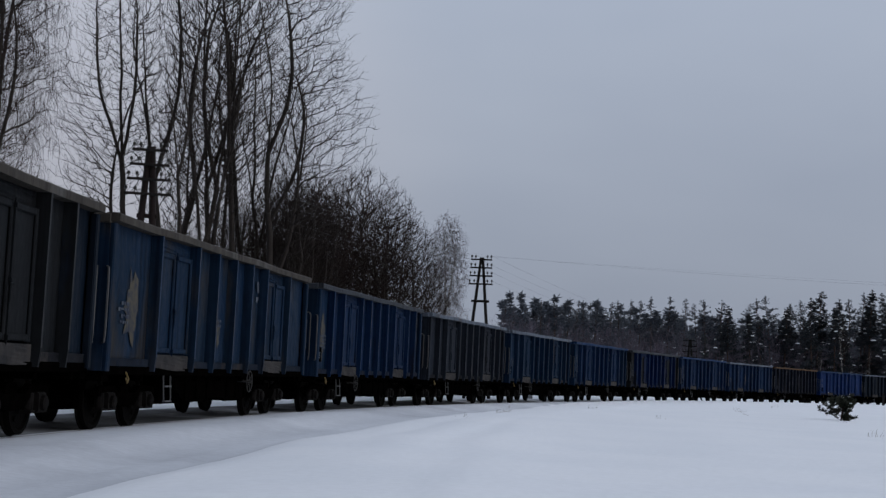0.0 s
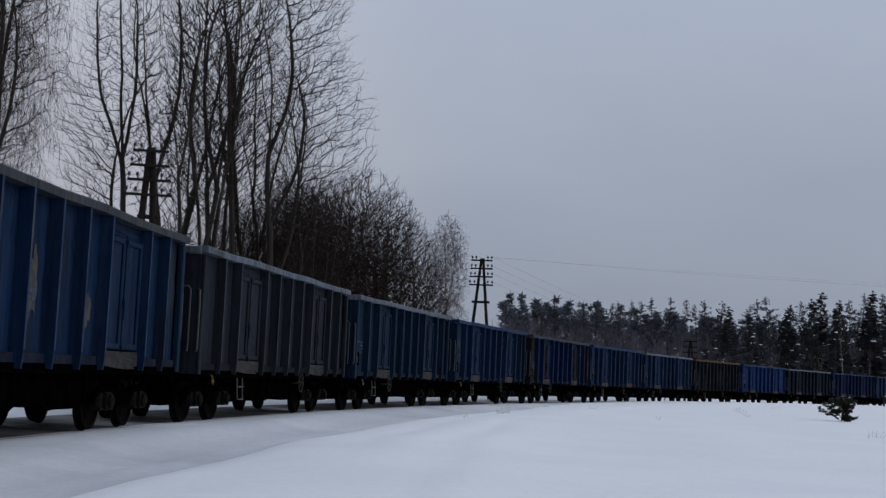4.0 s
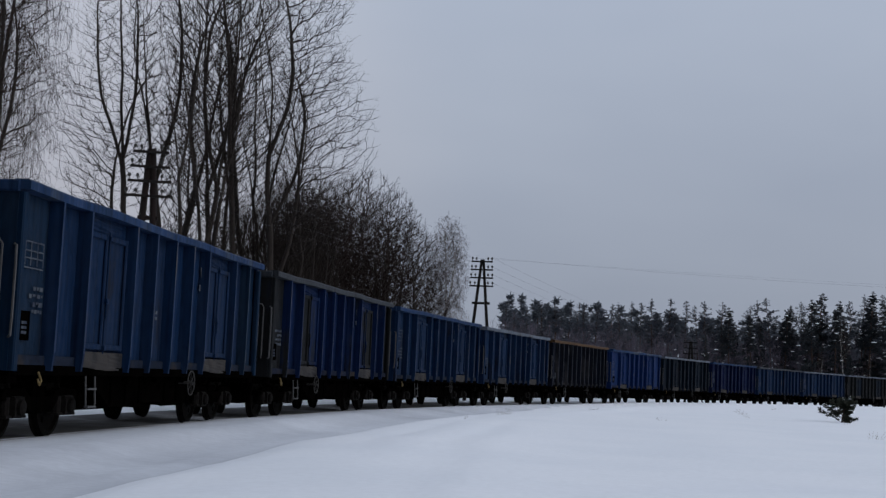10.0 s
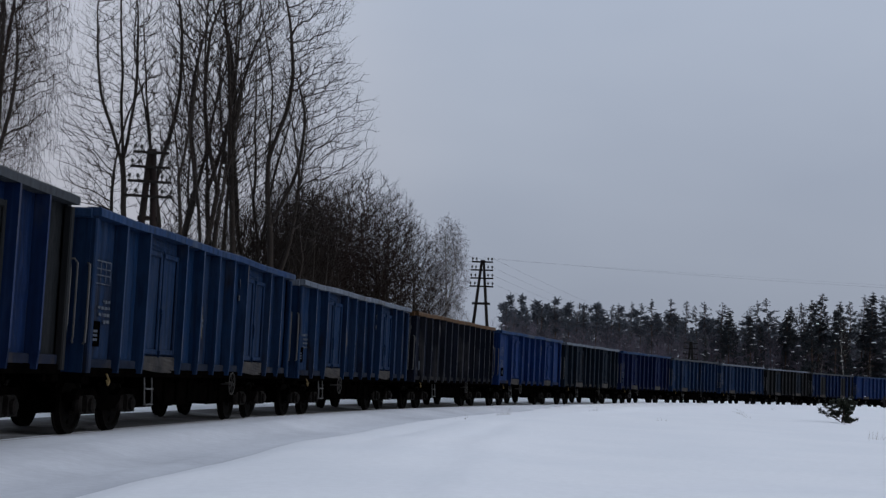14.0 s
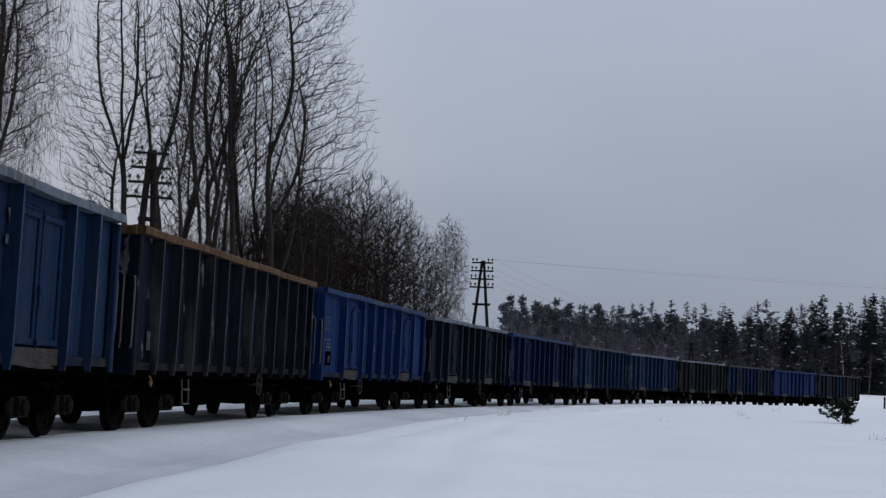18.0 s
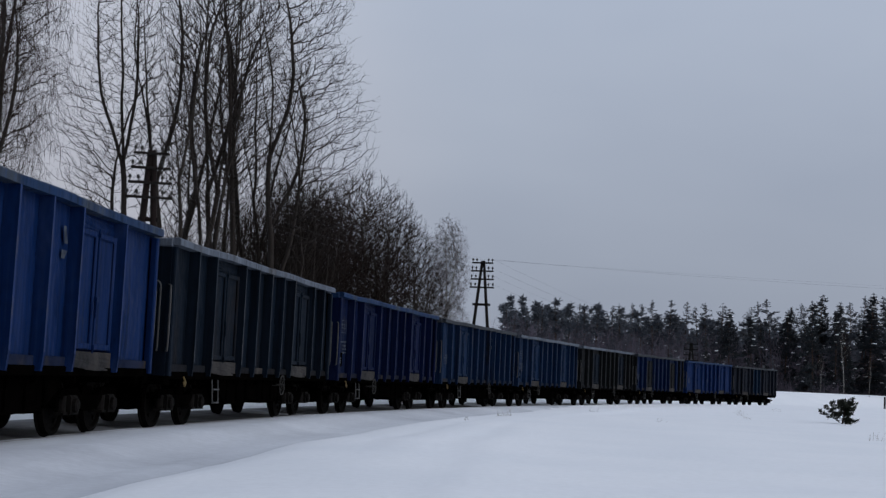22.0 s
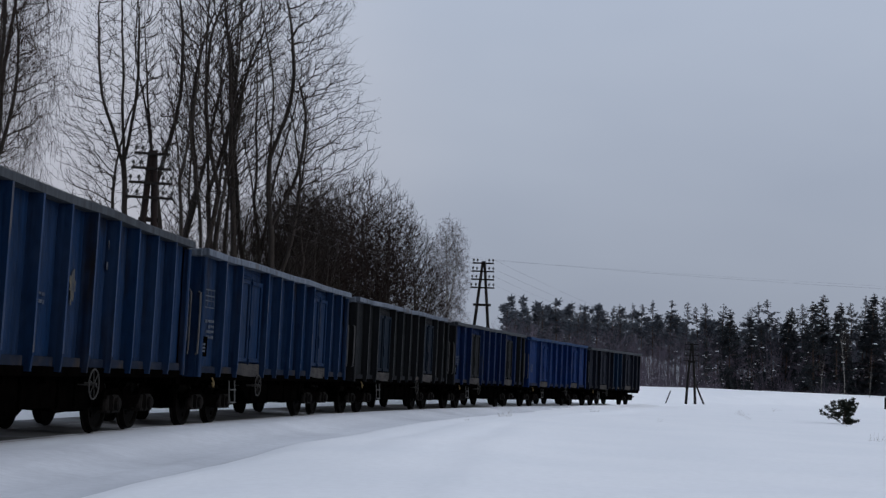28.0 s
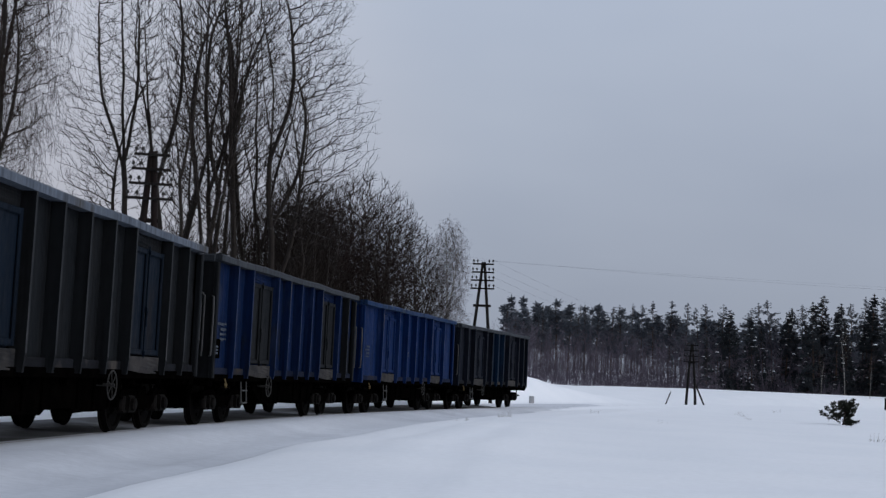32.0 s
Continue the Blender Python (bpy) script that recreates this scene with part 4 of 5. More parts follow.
tall, row = "tall bare deciduous tree behind the railway, dark against the sky", "row of tall bare trees"
kinds = [
    tree_thing("bare_tree", grown_tree(11, [(-0.08, 0, 15.5, 0), (-0.42, 0.05, 8.5, 2.4), (-0.3, 0, 7.0, 6.4), (0.2, 0, 7, 6.8)], [((-1.4, 0, 8.8), (2.4, 2.2, 4.8), 0.62), ((-0.9, 0, 13.2), (1.9, 1.8, 3.6), 0.30), ((-2.2, 0, 6.4), (1.7, 1.5, 2.3), 0.13)], 1450, 0.13, 0.28, tips=3, wander=0.045), BARK, TWIG, "tall bare tree with long boughs swept out over the railway", "tree", row),
    tree_thing("bare_tree", grown_tree(12, [(0.01, 0, 16.5, 0), (0.28, 0.1, 8.0, 6.0), (-0.25, 0, 6.5, 8.0)], [((0, 0, 10.5), (1.5, 1.7, 7.2), 1.0)], 640, 0.12, 0.75, wander=0.04), BARK, TWIG, tall, "tree", row),
    tree_thing("bare_tree", grown_tree(13, [(0.03, 0.03, 16.5, 0), (0.12, -0.05, 12.0, 1.2), (-0.3, 0.1, 8, 6.0)], [((0.2, 0, 10.6), (1.7, 1.8, 7.2), 1.0)], 660, 0.12, 0.8, wander=0.045), BARK, TWIG, tall, "tree", row),
    tree_thing("bare_tree", grown_tree(14, [(-0.02, 0, 15.5, 0), (0.22, 0, 6, 6.0)], [((0, 0, 8.8), (1.1, 1.3, 7.2), 1.0)], 400, 0.08, 0.9, wander=0.04), BARK, TWIG, "slim bare tree among taller ones, dark against the sky", "tree", row),
    tree_thing("bare_tree", grown_tree(25, [(0.04, 0, 16.5, 0), (0.28, 0, 11.0, 1.6), (0.5, 0.1, 6.5, 5.2), (0.35, 0, 7, 8.0), (-0.2, 0, 6, 8.8)], [((1.6, 0, 8.6), (2.6, 2.4, 4.6), 0.58), ((0.9, 0, 13.4), (2.1, 2.0, 4.0), 0.42)], 1750, 0.14, 0.26, tips=3, wander=0.04), BARK, TWIG, "tall bare tree with boughs spread wide over the thicket", "tree", row),
]
# kind, x, y, size, turn
plant(kinds, [(0, -12.0, 54, 1.0, 0), (4, -7.0, 55, 1.0, 0), (1, -11.5, 55, 1.0, 0), (1, -10.7, 56, 1.0, 130), (2, -9.7, 54, 1.0, 0), (2, -9.5, 57.5, 1.02, 190), (1, -8.3, 55, 1.02, 250), (2, -8.0, 57, 0.98, 80),
              (3, -10.2, 53, 1.0, 0), (3, -8.9, 56, 1.05, 200), (3, -7.5, 57, 1.0, 300), (3, -9.1, 53.5, 0.85, 60), (3, -11.1, 57, 0.9, 140), (3, -6.5, 57, 0.85, 20), (3, -5.9, 56, 0.8, 170)])
sapling = tree_thing("sapling_clump", grown_tree(15, [(0.1, 0, 6.5, 0), (-0.25, 0.1, 6.0, 0), (0.3, -0.1, 5.5, 0), (-0.1, -0.3, 6.0, 0), (0.0, 0.3, 5.2, 0)], [((0, 0, 4.2), (1.4, 1.3, 3.0), 1.0)], 560, 0.09, 1.2, tip_r=0.006), BARK, TWIG, "clump of bare upright saplings under the tall trees", "tree", "saplings under the tall trees")
plant([sapling], [(0, -10.1, 58, 0.7, 70), (0, -9.0, 58, 0.85, 140), (0, -8.1, 56, 0.75, 200), (0, -7.2, 59, 1.0, 260), (0, -6.4, 57, 0.95, 320), (0, -5.8, 60, 1.05, 30), (0, -11.4, 58, 0.75, 170), (0, -7.6, 61, 1.1, 100), (0, -6.9, 63, 1.1, 10), (0, -8.6, 60, 0.95, 220), (0, -6.0, 63, 1.15, 120), (0, -9.6, 61, 0.8, 300)])
oak, thicket = "rounded bare broadleaf tree with dense reddish-brown twigs", "thicket beside the tall trees"
kinds = [
    tree_thing("broadleaf_tree", grown_tree(21, [(0.1, 0, 7.5, 0), (-0.3, 0.1, 6.5, 0), (0.42, -0.05, 6.0, 0), (-0.12, -0.3, 6.5, 0)], [((0, 0, 5.3), (2.7, 2.4, 3.9), 0.82), ((0, 0, 3.2), (2.5, 2.2, 2.2), 0.18)], 1650, 0.17, 0.55, 0.3, 3, 0.42, 0.0082), BARK, TWIG_RED, oak, "tree", thicket),
    tree_thing("broadleaf_tree", grown_tree(22, [(0, 0.1, 7.0, 0), (-0.4, 0, 6.0, 0), (0.3, 0.2, 6.5, 0)], [((0, 0, 4.8), (2.3, 2.2, 3.7), 0.82), ((0, 0, 2.8), (2.1, 2.0, 1.8), 0.18)], 1300, 0.16, 0.6, 0.3, 3, 0.42, 0.0082), BARK, TWIG_RED, oak, "tree", thicket),
]
plant(kinds, [(0, -4.0, 70, 1.0, 0), (1, -6.4, 70, 1.0, 50), (1, -2.0, 72, 0.92, 140), (0, -5.3, 75, 1.03, 200), (1, -8.0, 69, 0.95, 10), (0, -3.0, 76, 0.98, 300), (1, -5.2, 67, 0.8, 250), (1, -0.9, 77, 0.7, 90), (1, -3.3, 68, 0.75, 20), (0, -7.2, 74, 0.9, 110), (1, -6.2, 66, 0.86, 70)])
kinds = [
    tree_thing("birch_tree", grown_tree(31, [(0.0, 0, 15.5, 0), (0.3, 0, 6, 5.2), (-0.3, 0.2, 6, 6.8)], [((0.25, 0, 9.4), (1.75, 1.6, 6.2), 1.0)], 860, 0.11, 0.5, 0.3, 3, 0.8, 0.0045, 0.75, curl=-0.1, wander=0.02), BARK, TWIG_RED, "birch with long drooping dark twigs behind the railway", "tree", "birches"),
    tree_thing("birch_tree", grown_tree(32, [(0.0, 0, 10.4, 0), (0.15, 0.1, 5.0, 4.0)], [((0.0, 0, 6.9), (1.5, 1.5, 4.1), 0.9), ((0, 0, 3.4), (1.5, 1.4, 2.0), 0.25)], 1400, 0.10, 0.8, 0.3, 4, 0.5, 0.0072, 0.4, wander=0.015), BIRCH, BIRCH_TWIG, "slender pale birch beside the thicket", "tree", "birches"),
]
plant(kinds, [(0, -14.75, 45.1, 1.0, 0), (1, 0.4, 101.1, 1.02, 0), (0, -16.2, 48.7, 1.0, 120)])

# ---- far pines and the wood behind the field ----


def tuft(sh, rng, c, size, n=9):
    """A clump of needles: a spray of slim blades."""
    for i in range(n):
        d = Vector((rng.gauss(0, 1), rng.gauss(0, 1), rng.gauss(0.15, 0.5))).normalized()
        s = d.orthogonal().normalized() * size * rng.uniform(0.16, 0.3)
        o = len(sh.v)
        a = c - d * size * 0.3
        sh.v += [tuple(a - s), tuple(a + s), tuple(c + d * size + s * 0.35), tuple(c + d * size - s * 0.35)]
        sh.f.append((o, o + 1, o + 2, o + 3))


def pad(sh, rng, c, size):
    """A pad of snow lying on a bough."""
    n, o = 6, len(sh.v)
    for z, k in ((0, 1.0), (0.35, 0.7)):
        for i in range(n):
            a = 2 * math.pi * i / n
            r = size * k * rng.uniform(0.75, 1.2)
            sh.v.append((c.x + r * math.cos(a), c.y + r * math.sin(a), c.z + z * size))
    for i in range(n):
        sh.f.append((o + i, o + (i + 1) % n, o + n + (i + 1) % n, o + n + i))
    sh.f.append(tuple(o + n + i for i in range(n)))
    sh.f.append(tuple(o + i for i in range(n - 1, -1, -1)))


def conifer(seed, height, crown, width, pine=True, snow=0.15, clumps=80, size=0.32, radius=0.13):
    """Trunk, needles and snow of one conifer: clumps of needles on boughs, ragged and uneven."""
    rng = random.Random(seed)
    wood, green, white = Shape(), Shape(), Shape()
    trunk = limb(rng, Vector((0, 0, -0.3)), Vector((rng.gauss(0, 0.03), 0, 1)), height, 0.02, 9)
    wood.tube(trunk, taper(radius, 0.03, 10), 6)
    gaps = [(rng.uniform(0, 6.28), rng.random()) for _ in range(4)]
    for i in range(clumps):
        u = ((i + rng.random()) / clumps) ** 1.25
        if pine:
            reach = width * min(0.5 + 2.2 * u, 1.0) * max(1.0 - (max(u - 0.15, 0) / 0.87) ** 1.5, 0.0)
        else:
            reach = width * (1.03 - u) ** 0.9
        a = rng.uniform(0, 6.28)
        if any(abs(math.sin((a - g) / 2)) < 0.35 and abs(u - v) < 0.14 for g, v in gaps):
            continue
        p, d = along(trunk, crown + (0.97 - crown) * u)
        ln = 1.12 * reach * (0.25 + 0.8 * rng.random() ** 0.6) + 0.06
        rise = rng.uniform(0.05, 0.45) * ln if pine else -0.25 * ln
        tip = p + Vector((math.cos(a) * ln, math.sin(a) * ln, rise))
        wood.tube([p - Vector((0, 0, 0.1)), (p + tip) / 2 - Vector((0, 0, 0.08 * ln)), tip], [0.03, 0.024, 0.012], 3)
        for m in range(5 if ln > 0.7 else 3):
            c = tip.lerp(p, m * 0.16) + Vector((rng.gauss(0, 0.24), rng.gauss(0, 0.24), rng.gauss(0.06, 0.09)))
            tuft(green, rng, c, size * rng.uniform(0.8, 1.25) * (1.12 - 0.45 * u), 7)
            if rng.random() < snow:
                pad(white, rng, c + Vector((0, 0, size * 0.3)), size * rng.uniform(0.3, 0.6) * (1 if pine else 1.5))
    tuft(green, rng, trunk[-1] - Vector((0, 0, 0.15)), size * 0.7, 9)
    return wood, green, white


def conifer_thing(name, shapes, label, group):
    root = tagged(new(name), label, "pine" if name != "spruce_tree" else "spruce", group)
    part("trunk", shapes[0].mesh("trunk", PINEBARK, True), root)
    part("crown", shapes[1].mesh("crown", SPRUCE_NEEDLE if name == "spruce_tree" else HAZED_NEEDLE), root, "dark needles, with painted haze on the pines")
    if shapes[2].v:
        tagged(part("snow_load", shapes[2].mesh("snow_load", SNOW), root, "white snow on the boughs"), kind="stuff")
    return root


pine_label = "tall dark pine with light snow across the field"
pines = [conifer_thing("pine_tree", conifer(40 + i, 17, c, w, True, 0.008, n), pine_label, "pines at the edge of the wood") for i, (c, w, n) in enumerate(((0.42, 2.3, 95), (0.55, 2.0, 75), (0.34, 2.4, 110), (0.6, 2.3, 70), (0.45, 1.9, 85), (0.5, 2.7, 95), (0.36, 2.1, 95), (0.62, 1.8, 55)))]
spruce_label = "dark spruce with lumps of snow at the edge of the wood"
spruces = [conifer_thing("spruce_tree", conifer(60 + i, 13, 0.08, 2.2, False, 0.025, 130, 0.4), spruce_label, "spruces at the edge of the wood") for i in range(3)]


def stand(kinds, spots):
    """Trees at the wood's edge: bearing, distance and height."""
    used = set()
    for i, (bear, y, height, own) in enumerate(spots):
        kind = i % len(kinds)
        x = bear * y
        z = at_ground(x, y)[2] - 0.1
        ob = kinds[kind]
        m = pose(x, y, z, 0, 0, (i * 77) % 360)
        if kind in used:
            ob = copy_thing(ob, m)
        else:
            ob.matrix_basis = m
            used.add(kind)
        ob.scale = (height / own * (0.92 + 0.16 * ((i * 7) % 5) / 4),) * 2 + (height / own,)


# bearing and rise of each treetop on the skyline
SKYLINE = [(0.054, 0.0532), (0.064, 0.0515), (0.074, 0.0578), (0.085, 0.0583), (0.094, 0.0558), (0.099, 0.0593), (0.106, 0.058), (0.114, 0.0567), (0.125, 0.0589), (0.133, 0.0604), (0.14, 0.0616), (0.148, 0.0611), (0.155, 0.0644), (0.167, 0.0649), (0.18, 0.0642), (0.189, 0.0609), (0.195, 0.0641), (0.205, 0.0645), (0.215, 0.0509), (0.225, 0.0626), (0.234, 0.0667), (0.243, 0.0691), (0.254, 0.0527), (0.265, 0.0673), (0.274, 0.0668), (0.279, 0.0662), (0.29, 0.0638), (0.299, 0.0688), (0.309, 0.075), (0.317, 0.0725), (0.324, 0.0749), (0.334, 0.0754), (0.347, 0.078)]
edge = []
for i, (b, rise) in enumerate(SKYLINE):
    y = 208 + (i * 13) % 17
    edge.append((b, y, 1.05 + rise * y - at_ground(b * y, y)[2], 17))
stand(pines, edge)
# lower pines between them, a little farther back
stand([copy_thing(p, pose(0, 0, 0)) for p in pines], [(b + 0.0045, 226 + (i * 7) % 12, 1.05 + (rise - 0.017 - 0.002 * (i % 4)) * 230 - at_ground(b * 230, 230)[2], 17) for i, (b, rise) in enumerate(SKYLINE)])
stand(spruces, [(0.195 + 0.0068 * i + 0.003 * ((i * 5) % 3), 196 + (i * 11) % 20, 8.5 + (i * 7) % 5 + (3.0 if i > 7 else 0), 13) for i in range(23)])


def build_far_wood():
    """The wood behind: conifers too many to count, joined."""
    rng = random.Random(5)
    wood, green, white = Shape(), Shape(), Shape()
    for i in range(150):
        b = 0.045 + 0.285 * (i + rng.random()) / 150
        y = rng.uniform(226, 268)
        x = b * y
        z = at_ground(x, y)[2]
        hgt = rng.uniform(8.0, 12.0)
        wood.tube([(x, y, z - 0.5), (x, y, z + hgt)], [0.15, 0.03], 4)
        for m in range(26):
            u = rng.random() ** 0.8
            r = (1 - u) * 1.9 + 0.2
            a = rng.uniform(0, 6.28)
            c = Vector((x + r * math.cos(a) * rng.random(), y + r * math.sin(a), z + hgt * (0.38 + 0.62 * u)))
            tuft(green, rng, c, 0.85, 6)
            if rng.random() < 0.008:
                pad(white, rng, c, 0.4)
    root = tagged(new("far_wood"), "dark conifer wood closing the far side of the field", "wood", kind="stuff")
    part("trunks", wood.mesh("trunks", PINEBARK), root)
    part("crowns", green.mesh("crowns", HAZED_NEEDLE), root)
    part("snow_load", white.mesh("snow_load", SNOW), root)


def build_brush():
    """Bare saplings along the wood's edge, too many to count, joined."""
    rng = random.Random(6)
    sh = Shape()
    for i in range(2000):
        b = 0.045 + 0.305 * (i + rng.random()) / 2000
        y = rng.uniform(192 + 130 * max(0.0, b - 0.2), 236)
        x = b * y
        z = at_ground(x, y)[2]
        if b > 0.22 and rng.random() < 0.15:
            continue
        hgt = rng.uniform(1.5, 9.0)
        trunk = limb(rng, Vector((x, y, z - 0.3)), Vector((rng.gauss(0, 0.12), 0, 1)), hgt, 0.09, 4)
        sh.tube(trunk, taper(rng.uniform(0.018, 0.05), 0.012, 5), 3)
        for m in range(14):
            p, d = along(trunk, rng.uniform(0.2, 1))
            br = limb(rng, p, side_way(rng, d, rng.uniform(25, 55), 0.2), hgt * rng.uniform(0.1, 0.24), 0.1, 2)
            sh.tube(br, taper(0.016, 0.008, 3), 3)
    for i in range(1500):
        b = 0.035 + 0.30 * (i + rng.random()) / 1500
        y = rng.uniform(186 + 90 * max(0.0, b - 0.2), 222)
        x = b * y
        if noise.noise((b * 90, y * 0.09, 4)) < (0.05 if y < 200 else -0.25):
            continue
        base = Vector((x, y, at_ground(x, y)[2] - 0.1))
        for m in range(rng.randrange(3, 11)):
            stalk = limb(rng, base, Vector((rng.gauss(0, 0.5), rng.gauss(0, 0.3), 1)), rng.uniform(0.5, 2.6), 0.12, 2)
            sh.tube(stalk, taper(0.02, 0.008, 3), 3)
    ob = tagged(new("brushwood", sh.mesh("brushwood", HAZED_BRUSH)), "bare saplings and scrub before the wood, greyed by painted haze", "scrub", kind="stuff")


build_far_wood()
build_brush()

# slim birches standing out before the wood
slim = tree_thing("birch_tree", grown_tree(33, [(0.02, 0, 9.0, 0)], [((0, 0, 6.4), (0.8, 0.8, 2.8), 1.0)], 160, 0.055, 0.9, 0.3, 2, 0.5, 0.007, 0.2), BIRCH, TWIG_RED, "slim white-stemmed birch before the dark wood", "tree", "birches")
plant([slim], [(0, 53.8, 182, 1.0, 0), (0, 51.0, 183, 0.6, 90), (0, 57.2, 182, 0.55, 200)])

# ---- young pine in the snow ----


def build_young_pine():
    rng = random.Random(8)
    root = tagged(new("young_pine"), "small young pine half sunk in snow, snow on its boughs", "pine")
    wood, green, white = Shape(), Shape(), Shape()
    trunk = limb(rng, Vector((0, 0, -0.1)), Vector((0.16, 0, 1)), 0.95, 0.05, 5)
    wood.tube(trunk, taper(0.035, 0.01, 6), 6)
    for i in range(22):
        p, d = along(trunk, 0.06 + 0.9 * i / 22)
        a = i * 2.4 + rng.uniform(-0.5, 0.5)
        w = Vector((math.cos(a) * 1.2, math.sin(a), rng.uniform(0.15, 0.6)))
        out = 1.25 if w.x < -0.6 and i < 12 else 0.85
        ln = (0.85 - 0.55 * i / 22) * rng.uniform(0.6, 1.2) * out
        br = limb(rng, p, w, ln, 0.12, 5, -0.06)
        wood.tube(br, taper(0.012, 0.005, 6), 4)
        for m in range(12):
            c, g = along(br, 0.2 + 0.8 * (m + rng.random()) / 12)
            c = c + Vector((rng.gauss(0, 0.035), rng.gauss(0, 0.035), rng.gauss(0.03, 0.03)))
            tuft(green, rng, c, 0.095, 20)
            if rng.random() < 0.10:
                pad(white, rng, c + Vector((0, 0, 0.06)), rng.uniform(0.03, 0.07))
    for j in range(3):
        shoot = limb(rng, trunk[-2], Vector((rng.gauss(0, 0.3), rng.gauss(0, 0.3), 1)), 0.28, 0.05, 3)
        for m in range(5):
            tuft(green, rng, along(shoot, (m + 0.5) / 5)[0], 0.07, 14)
    part("trunk", wood.mesh("trunk", PINEBARK, True), root)
    part("needles", green.mesh("needles", YOUNG_NEEDLE), root)
    tagged(part("snow_load", white.mesh("snow_load", SNOW), root, "white snow on the boughs"), kind="stuff")
    x, y = 15.92, 54.0
    root.matrix_basis = pose(x, y, at_ground(x, y)[2], 0, 0, 0)
    root.scale = (0.95, 0.95, 1.08)


build_young_pine()

# ---- dead grass in the snow ----


def grass_shape(seed, n, tall):
    rng = random.Random(seed)
    sh = Shape()
    for i in range(n):
        p = Vector((rng.gauss(0, 0.12), rng.gauss(0, 0.12), -0.03))
        w = Vector((rng.gauss(0, 0.35), rng.gauss(0, 0.35), 1))
        sh.tube(limb(rng, p, w, tall * rng.uniform(0.4, 1.1), 0.12, 4, 0.05), taper(0.003, 0.0015, 5), 3)
    return sh


tufts = [tagged(new("grass_tuft", grass_shape(70 + i, 6 + 2 * i, 0.14 + 0.05 * i).mesh("grass_tuft", GRASS)), "thin dead grass stalks standing out of the snow", "grass", "dead grass tufts") for i in range(3)]
for i, (x, y) in enumerate([(0.78, 36.1), (1.98, 40.6), (2.13, 41.0), (7.03, 43.3), (12.63, 56.0), (13.63, 61.4), (14.84, 67.7), (16.64, 75.8), (10.97, 34.3), (15.02, 50.6), (6.23, 54.2), (20.04, 81.2)]):
    m = pose(x, y, at_ground(x, y)[2], 0, 0, i * 50)
    if i < 3:
        tufts[i].matrix_basis = m
    else:
        copy_thing(tufts[i % 3], m)

# ---- telegraph line ----


def insulator_shape():
    sh = Shape()
    sh.lathe([(0.014, -0.02), (0.014, 0.06), (0.05, 0.07), (0.055, 0.12), (0.038, 0.17), (0.014, 0.19)], 8, "z")
    return sh


def telegraph_pole(x, y, turn, tall, spread, arm, gap, wood, label, brace=False, knob=1.0, flare=0.04, thick=0.13):
    root = tagged(new("telegraph_pole"), label, "telegraph pole", "telegraph line along the track")
    for side in (1, -1):
        leg = Shape().tube([(side * spread / 2, 0, -0.4), (side * (spread / 2 * 0.55 + 0.05), 0, tall * 0.45), (side * 0.045, 0, tall)], [thick, thick * 0.9, thick * 0.72], 8)
        part("leg", leg.mesh("leg", wood, True), root)
    part("tie_beam", Shape().box(-spread * 0.27 - 0.1, spread * 0.27 + 0.1, -0.07, 0.07, tall * 0.68, tall * 0.68 + 0.13, 0.02).mesh("tie_beam", wood), root)
    if brace:
        part("brace", Shape().tube([(spread * 0.2, 0.1, tall * 0.42), (spread * 0.9 + 0.5, 0.15, -0.2)], 0.09, 6).mesh("brace", wood), root)
    for i in range(4):
        z = tall - 0.12 - i * gap
        w = arm / 2 * (1 - flare * (3 - i))
        bar = part("crossarm", Shape().box(-w, w, -0.16, -0.09, z - 0.04, z + 0.04, 0.01).mesh("crossarm", WOOD_POLE), root)
        for xx in (-w + 0.05, -w * 0.55, w * 0.55, w - 0.05):
            part("insulator", cached("insulator", insulator_shape, PORCELAIN), bar, "dark porcelain insulator", at=pose(xx, -0.125, z + 0.055) @ Matrix.Scale(knob, 4))
    z = at_ground(x, y)[2]
    root.matrix_basis = pose(x, y, z, 0, 0, turn)
    return [pose(x, y, z, 0, 0, turn) @ Vector((sx * arm * 0.44, -0.125, tall - 0.12 - i * gap + 0.2)) for i in range(4) for sx in (-1, 1)]


def top_of(x, y, z_top):
    return z_top - at_ground(x, y)[2]


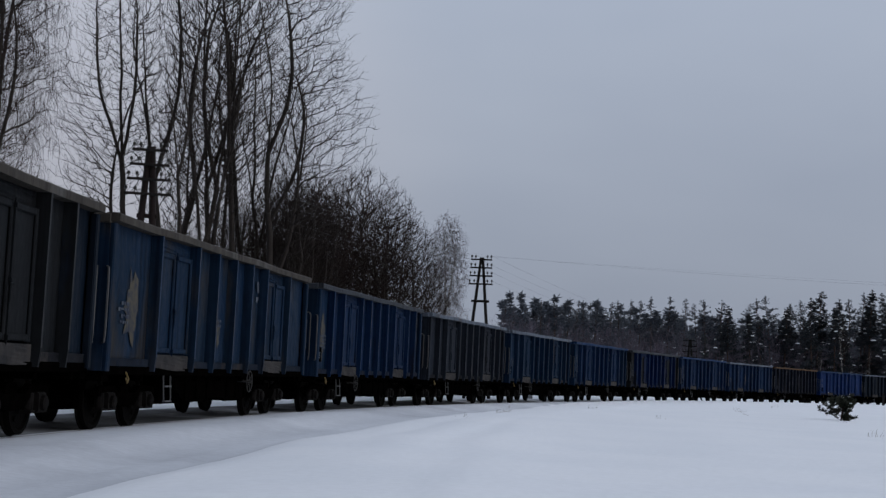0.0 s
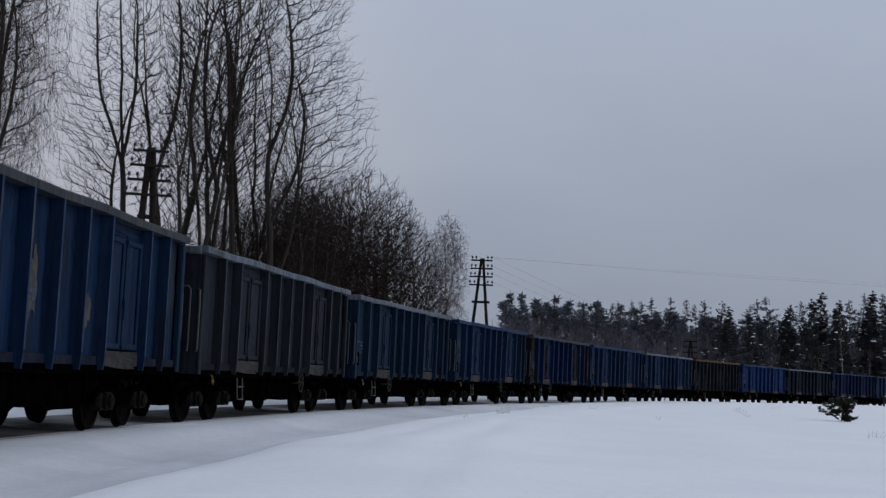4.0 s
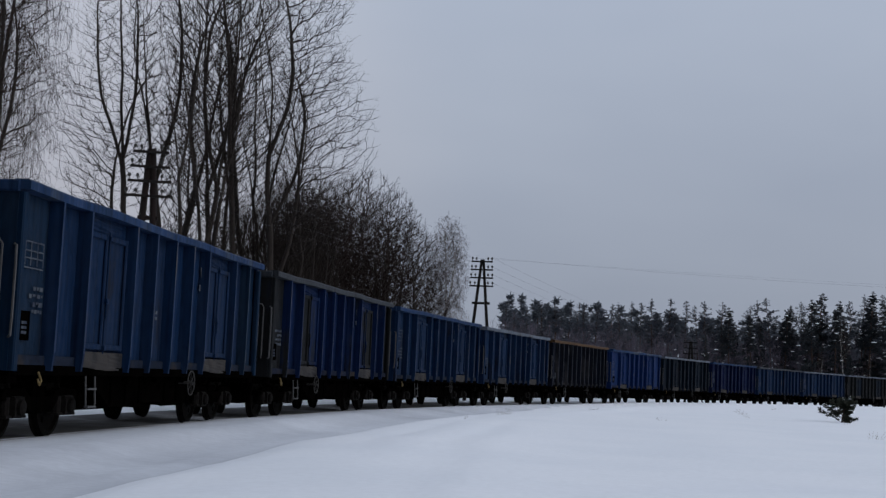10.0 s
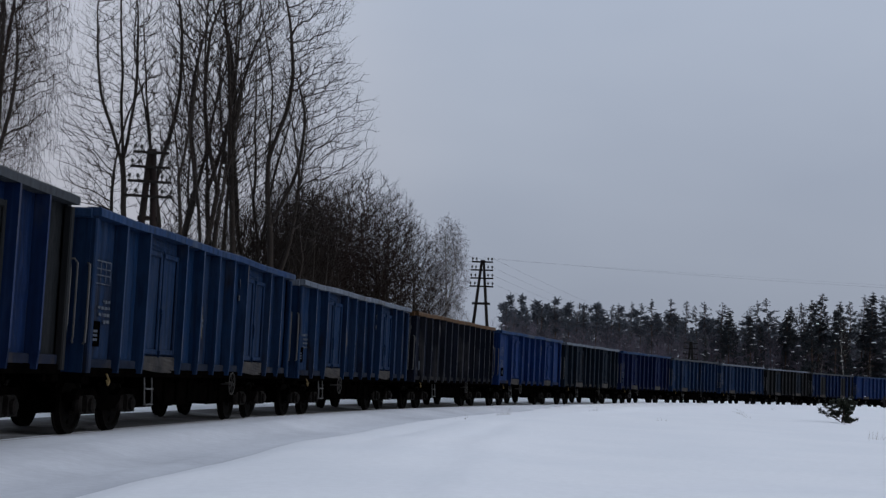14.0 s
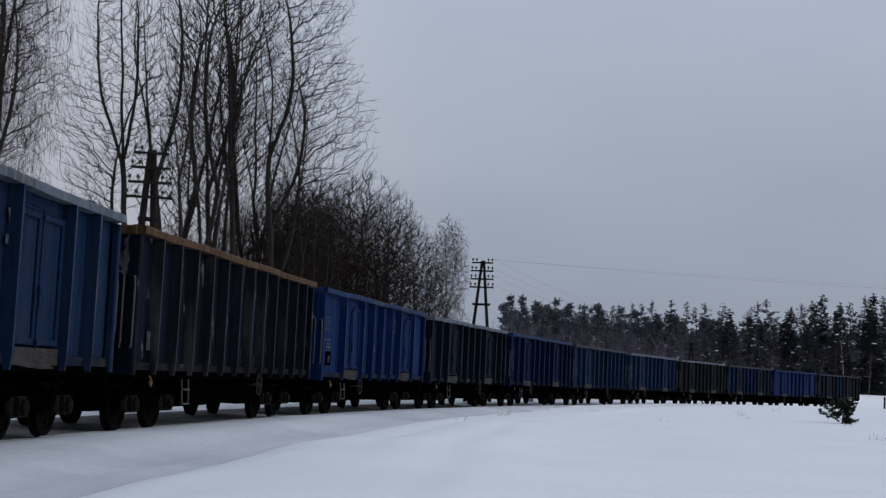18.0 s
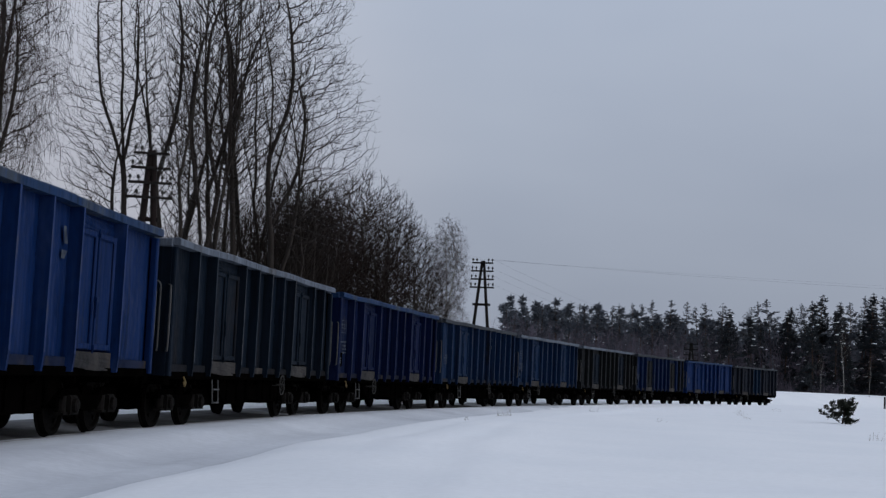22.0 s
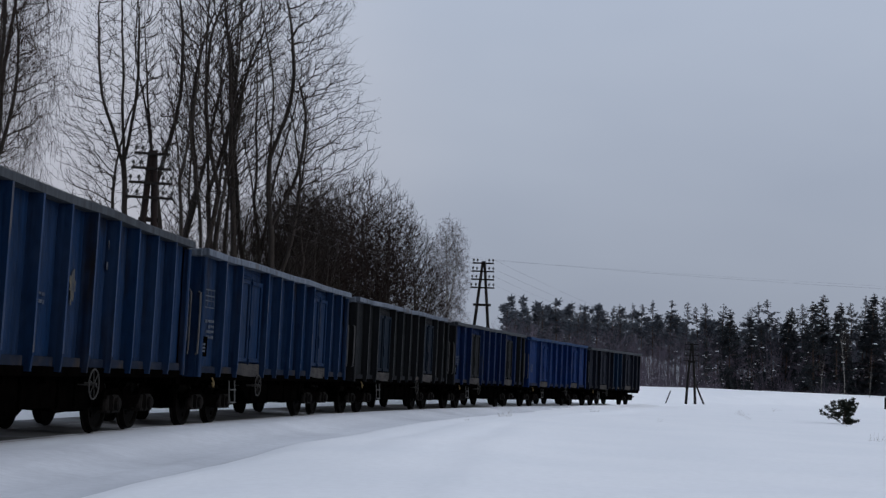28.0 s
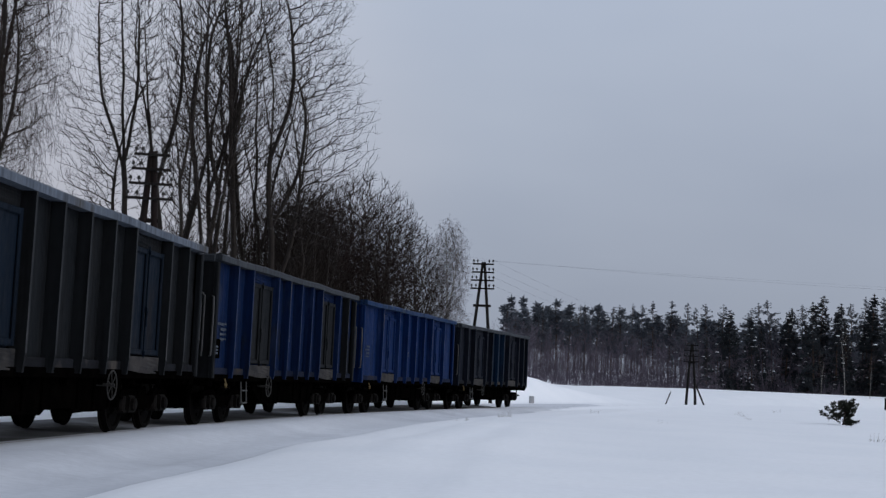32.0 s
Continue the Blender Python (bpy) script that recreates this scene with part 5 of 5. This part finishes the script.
a1 = telegraph_pole(-9.01, 41.5, 8, top_of(-9.01, 41.5, 7.54), 0.75, 1.43, 0.45, REDPOLE, "reddish-brown wooden double telegraph pole with four crossarms before bare trees", knob=0.95, flare=0.08)
a2 = telegraph_pole(2.2, 73.6, -10, top_of(2.2, 73.6, 7.35), 1.4, 1.3, 0.44, WOOD_POLE, "dark wooden A-frame telegraph pole with four crossarms", thick=0.10)
a3 = telegraph_pole(23.2, 126, -25, top_of(23.2, 126, 5.16), 0.9, 1.46, 0.5, WOOD_POLE, "dark wooden A-frame telegraph pole with a leaning brace", True)
a4 = telegraph_pole(46, 79, -80, 7.3, 1.2, 1.25, 0.44, WOOD_POLE, "dark wooden A-frame telegraph pole beyond the track")


def wire(p, q, sag, r):
    pts = [Vector(p).lerp(Vector(q), i / 16) - Vector((0, 0, sag * 4 * (i / 16) * (1 - i / 16))) for i in range(17)]
    tagged(new("wire", Shape().tube(pts, r, 4).mesh("wire", WIRE)), "thin sagging telegraph wire between two poles", "wire", "telegraph wires")


for i in (0, 1, 4, 5):
    wire(a1[i], a2[i], 0.5, 0.002)
    wire(a2[i], a3[i], 0.4, 0.004)
wire(a2[1], a4[1], 0.35, 0.004)
wire(a2[0], a4[0], 0.15, 0.0025)

stub = Shape().tube([(0, 0, -0.3), (0.6, 0.4, 1.15)], [0.06, 0.05], 6).mesh("guy_stub", WOOD_POLE, True)
x, y = 20.82, 126
stub = tagged(new("guy_stub", stub), "short leaning wooden guy post in the snow", "post")
stub.matrix_basis = pose(x, y, at_ground(x, y)[2])
post = tagged(new("fence_post", Shape().box(-0.08, 0.08, -0.08, 0.08, -0.3, 1.15, 0.02).mesh("fence_post", WOOD_POLE)), "dark wooden fence post in the snowy field", "post")
x, y = 43.96, 135
post.matrix_basis = pose(x, y, at_ground(x, y)[2])
CONCRETE = material("frosted_concrete", (0.42, 0.43, 0.45), 0.9, 0, (0.3, 0.3, 0.31), 0.6, 6.0)
x, y, _ = on_track(-10.2, 2.15)
stone = tagged(new("marker_stone", Shape().box(-0.14, 0.14, -0.09, 0.09, -0.2, 0.42, 0.03).mesh("marker_stone", CONCRETE)), "small pale concrete marker beside the track", "marker")
stone.matrix_basis = pose(x, y, at_ground(x, y)[2], 0, 0, 20)

motions()
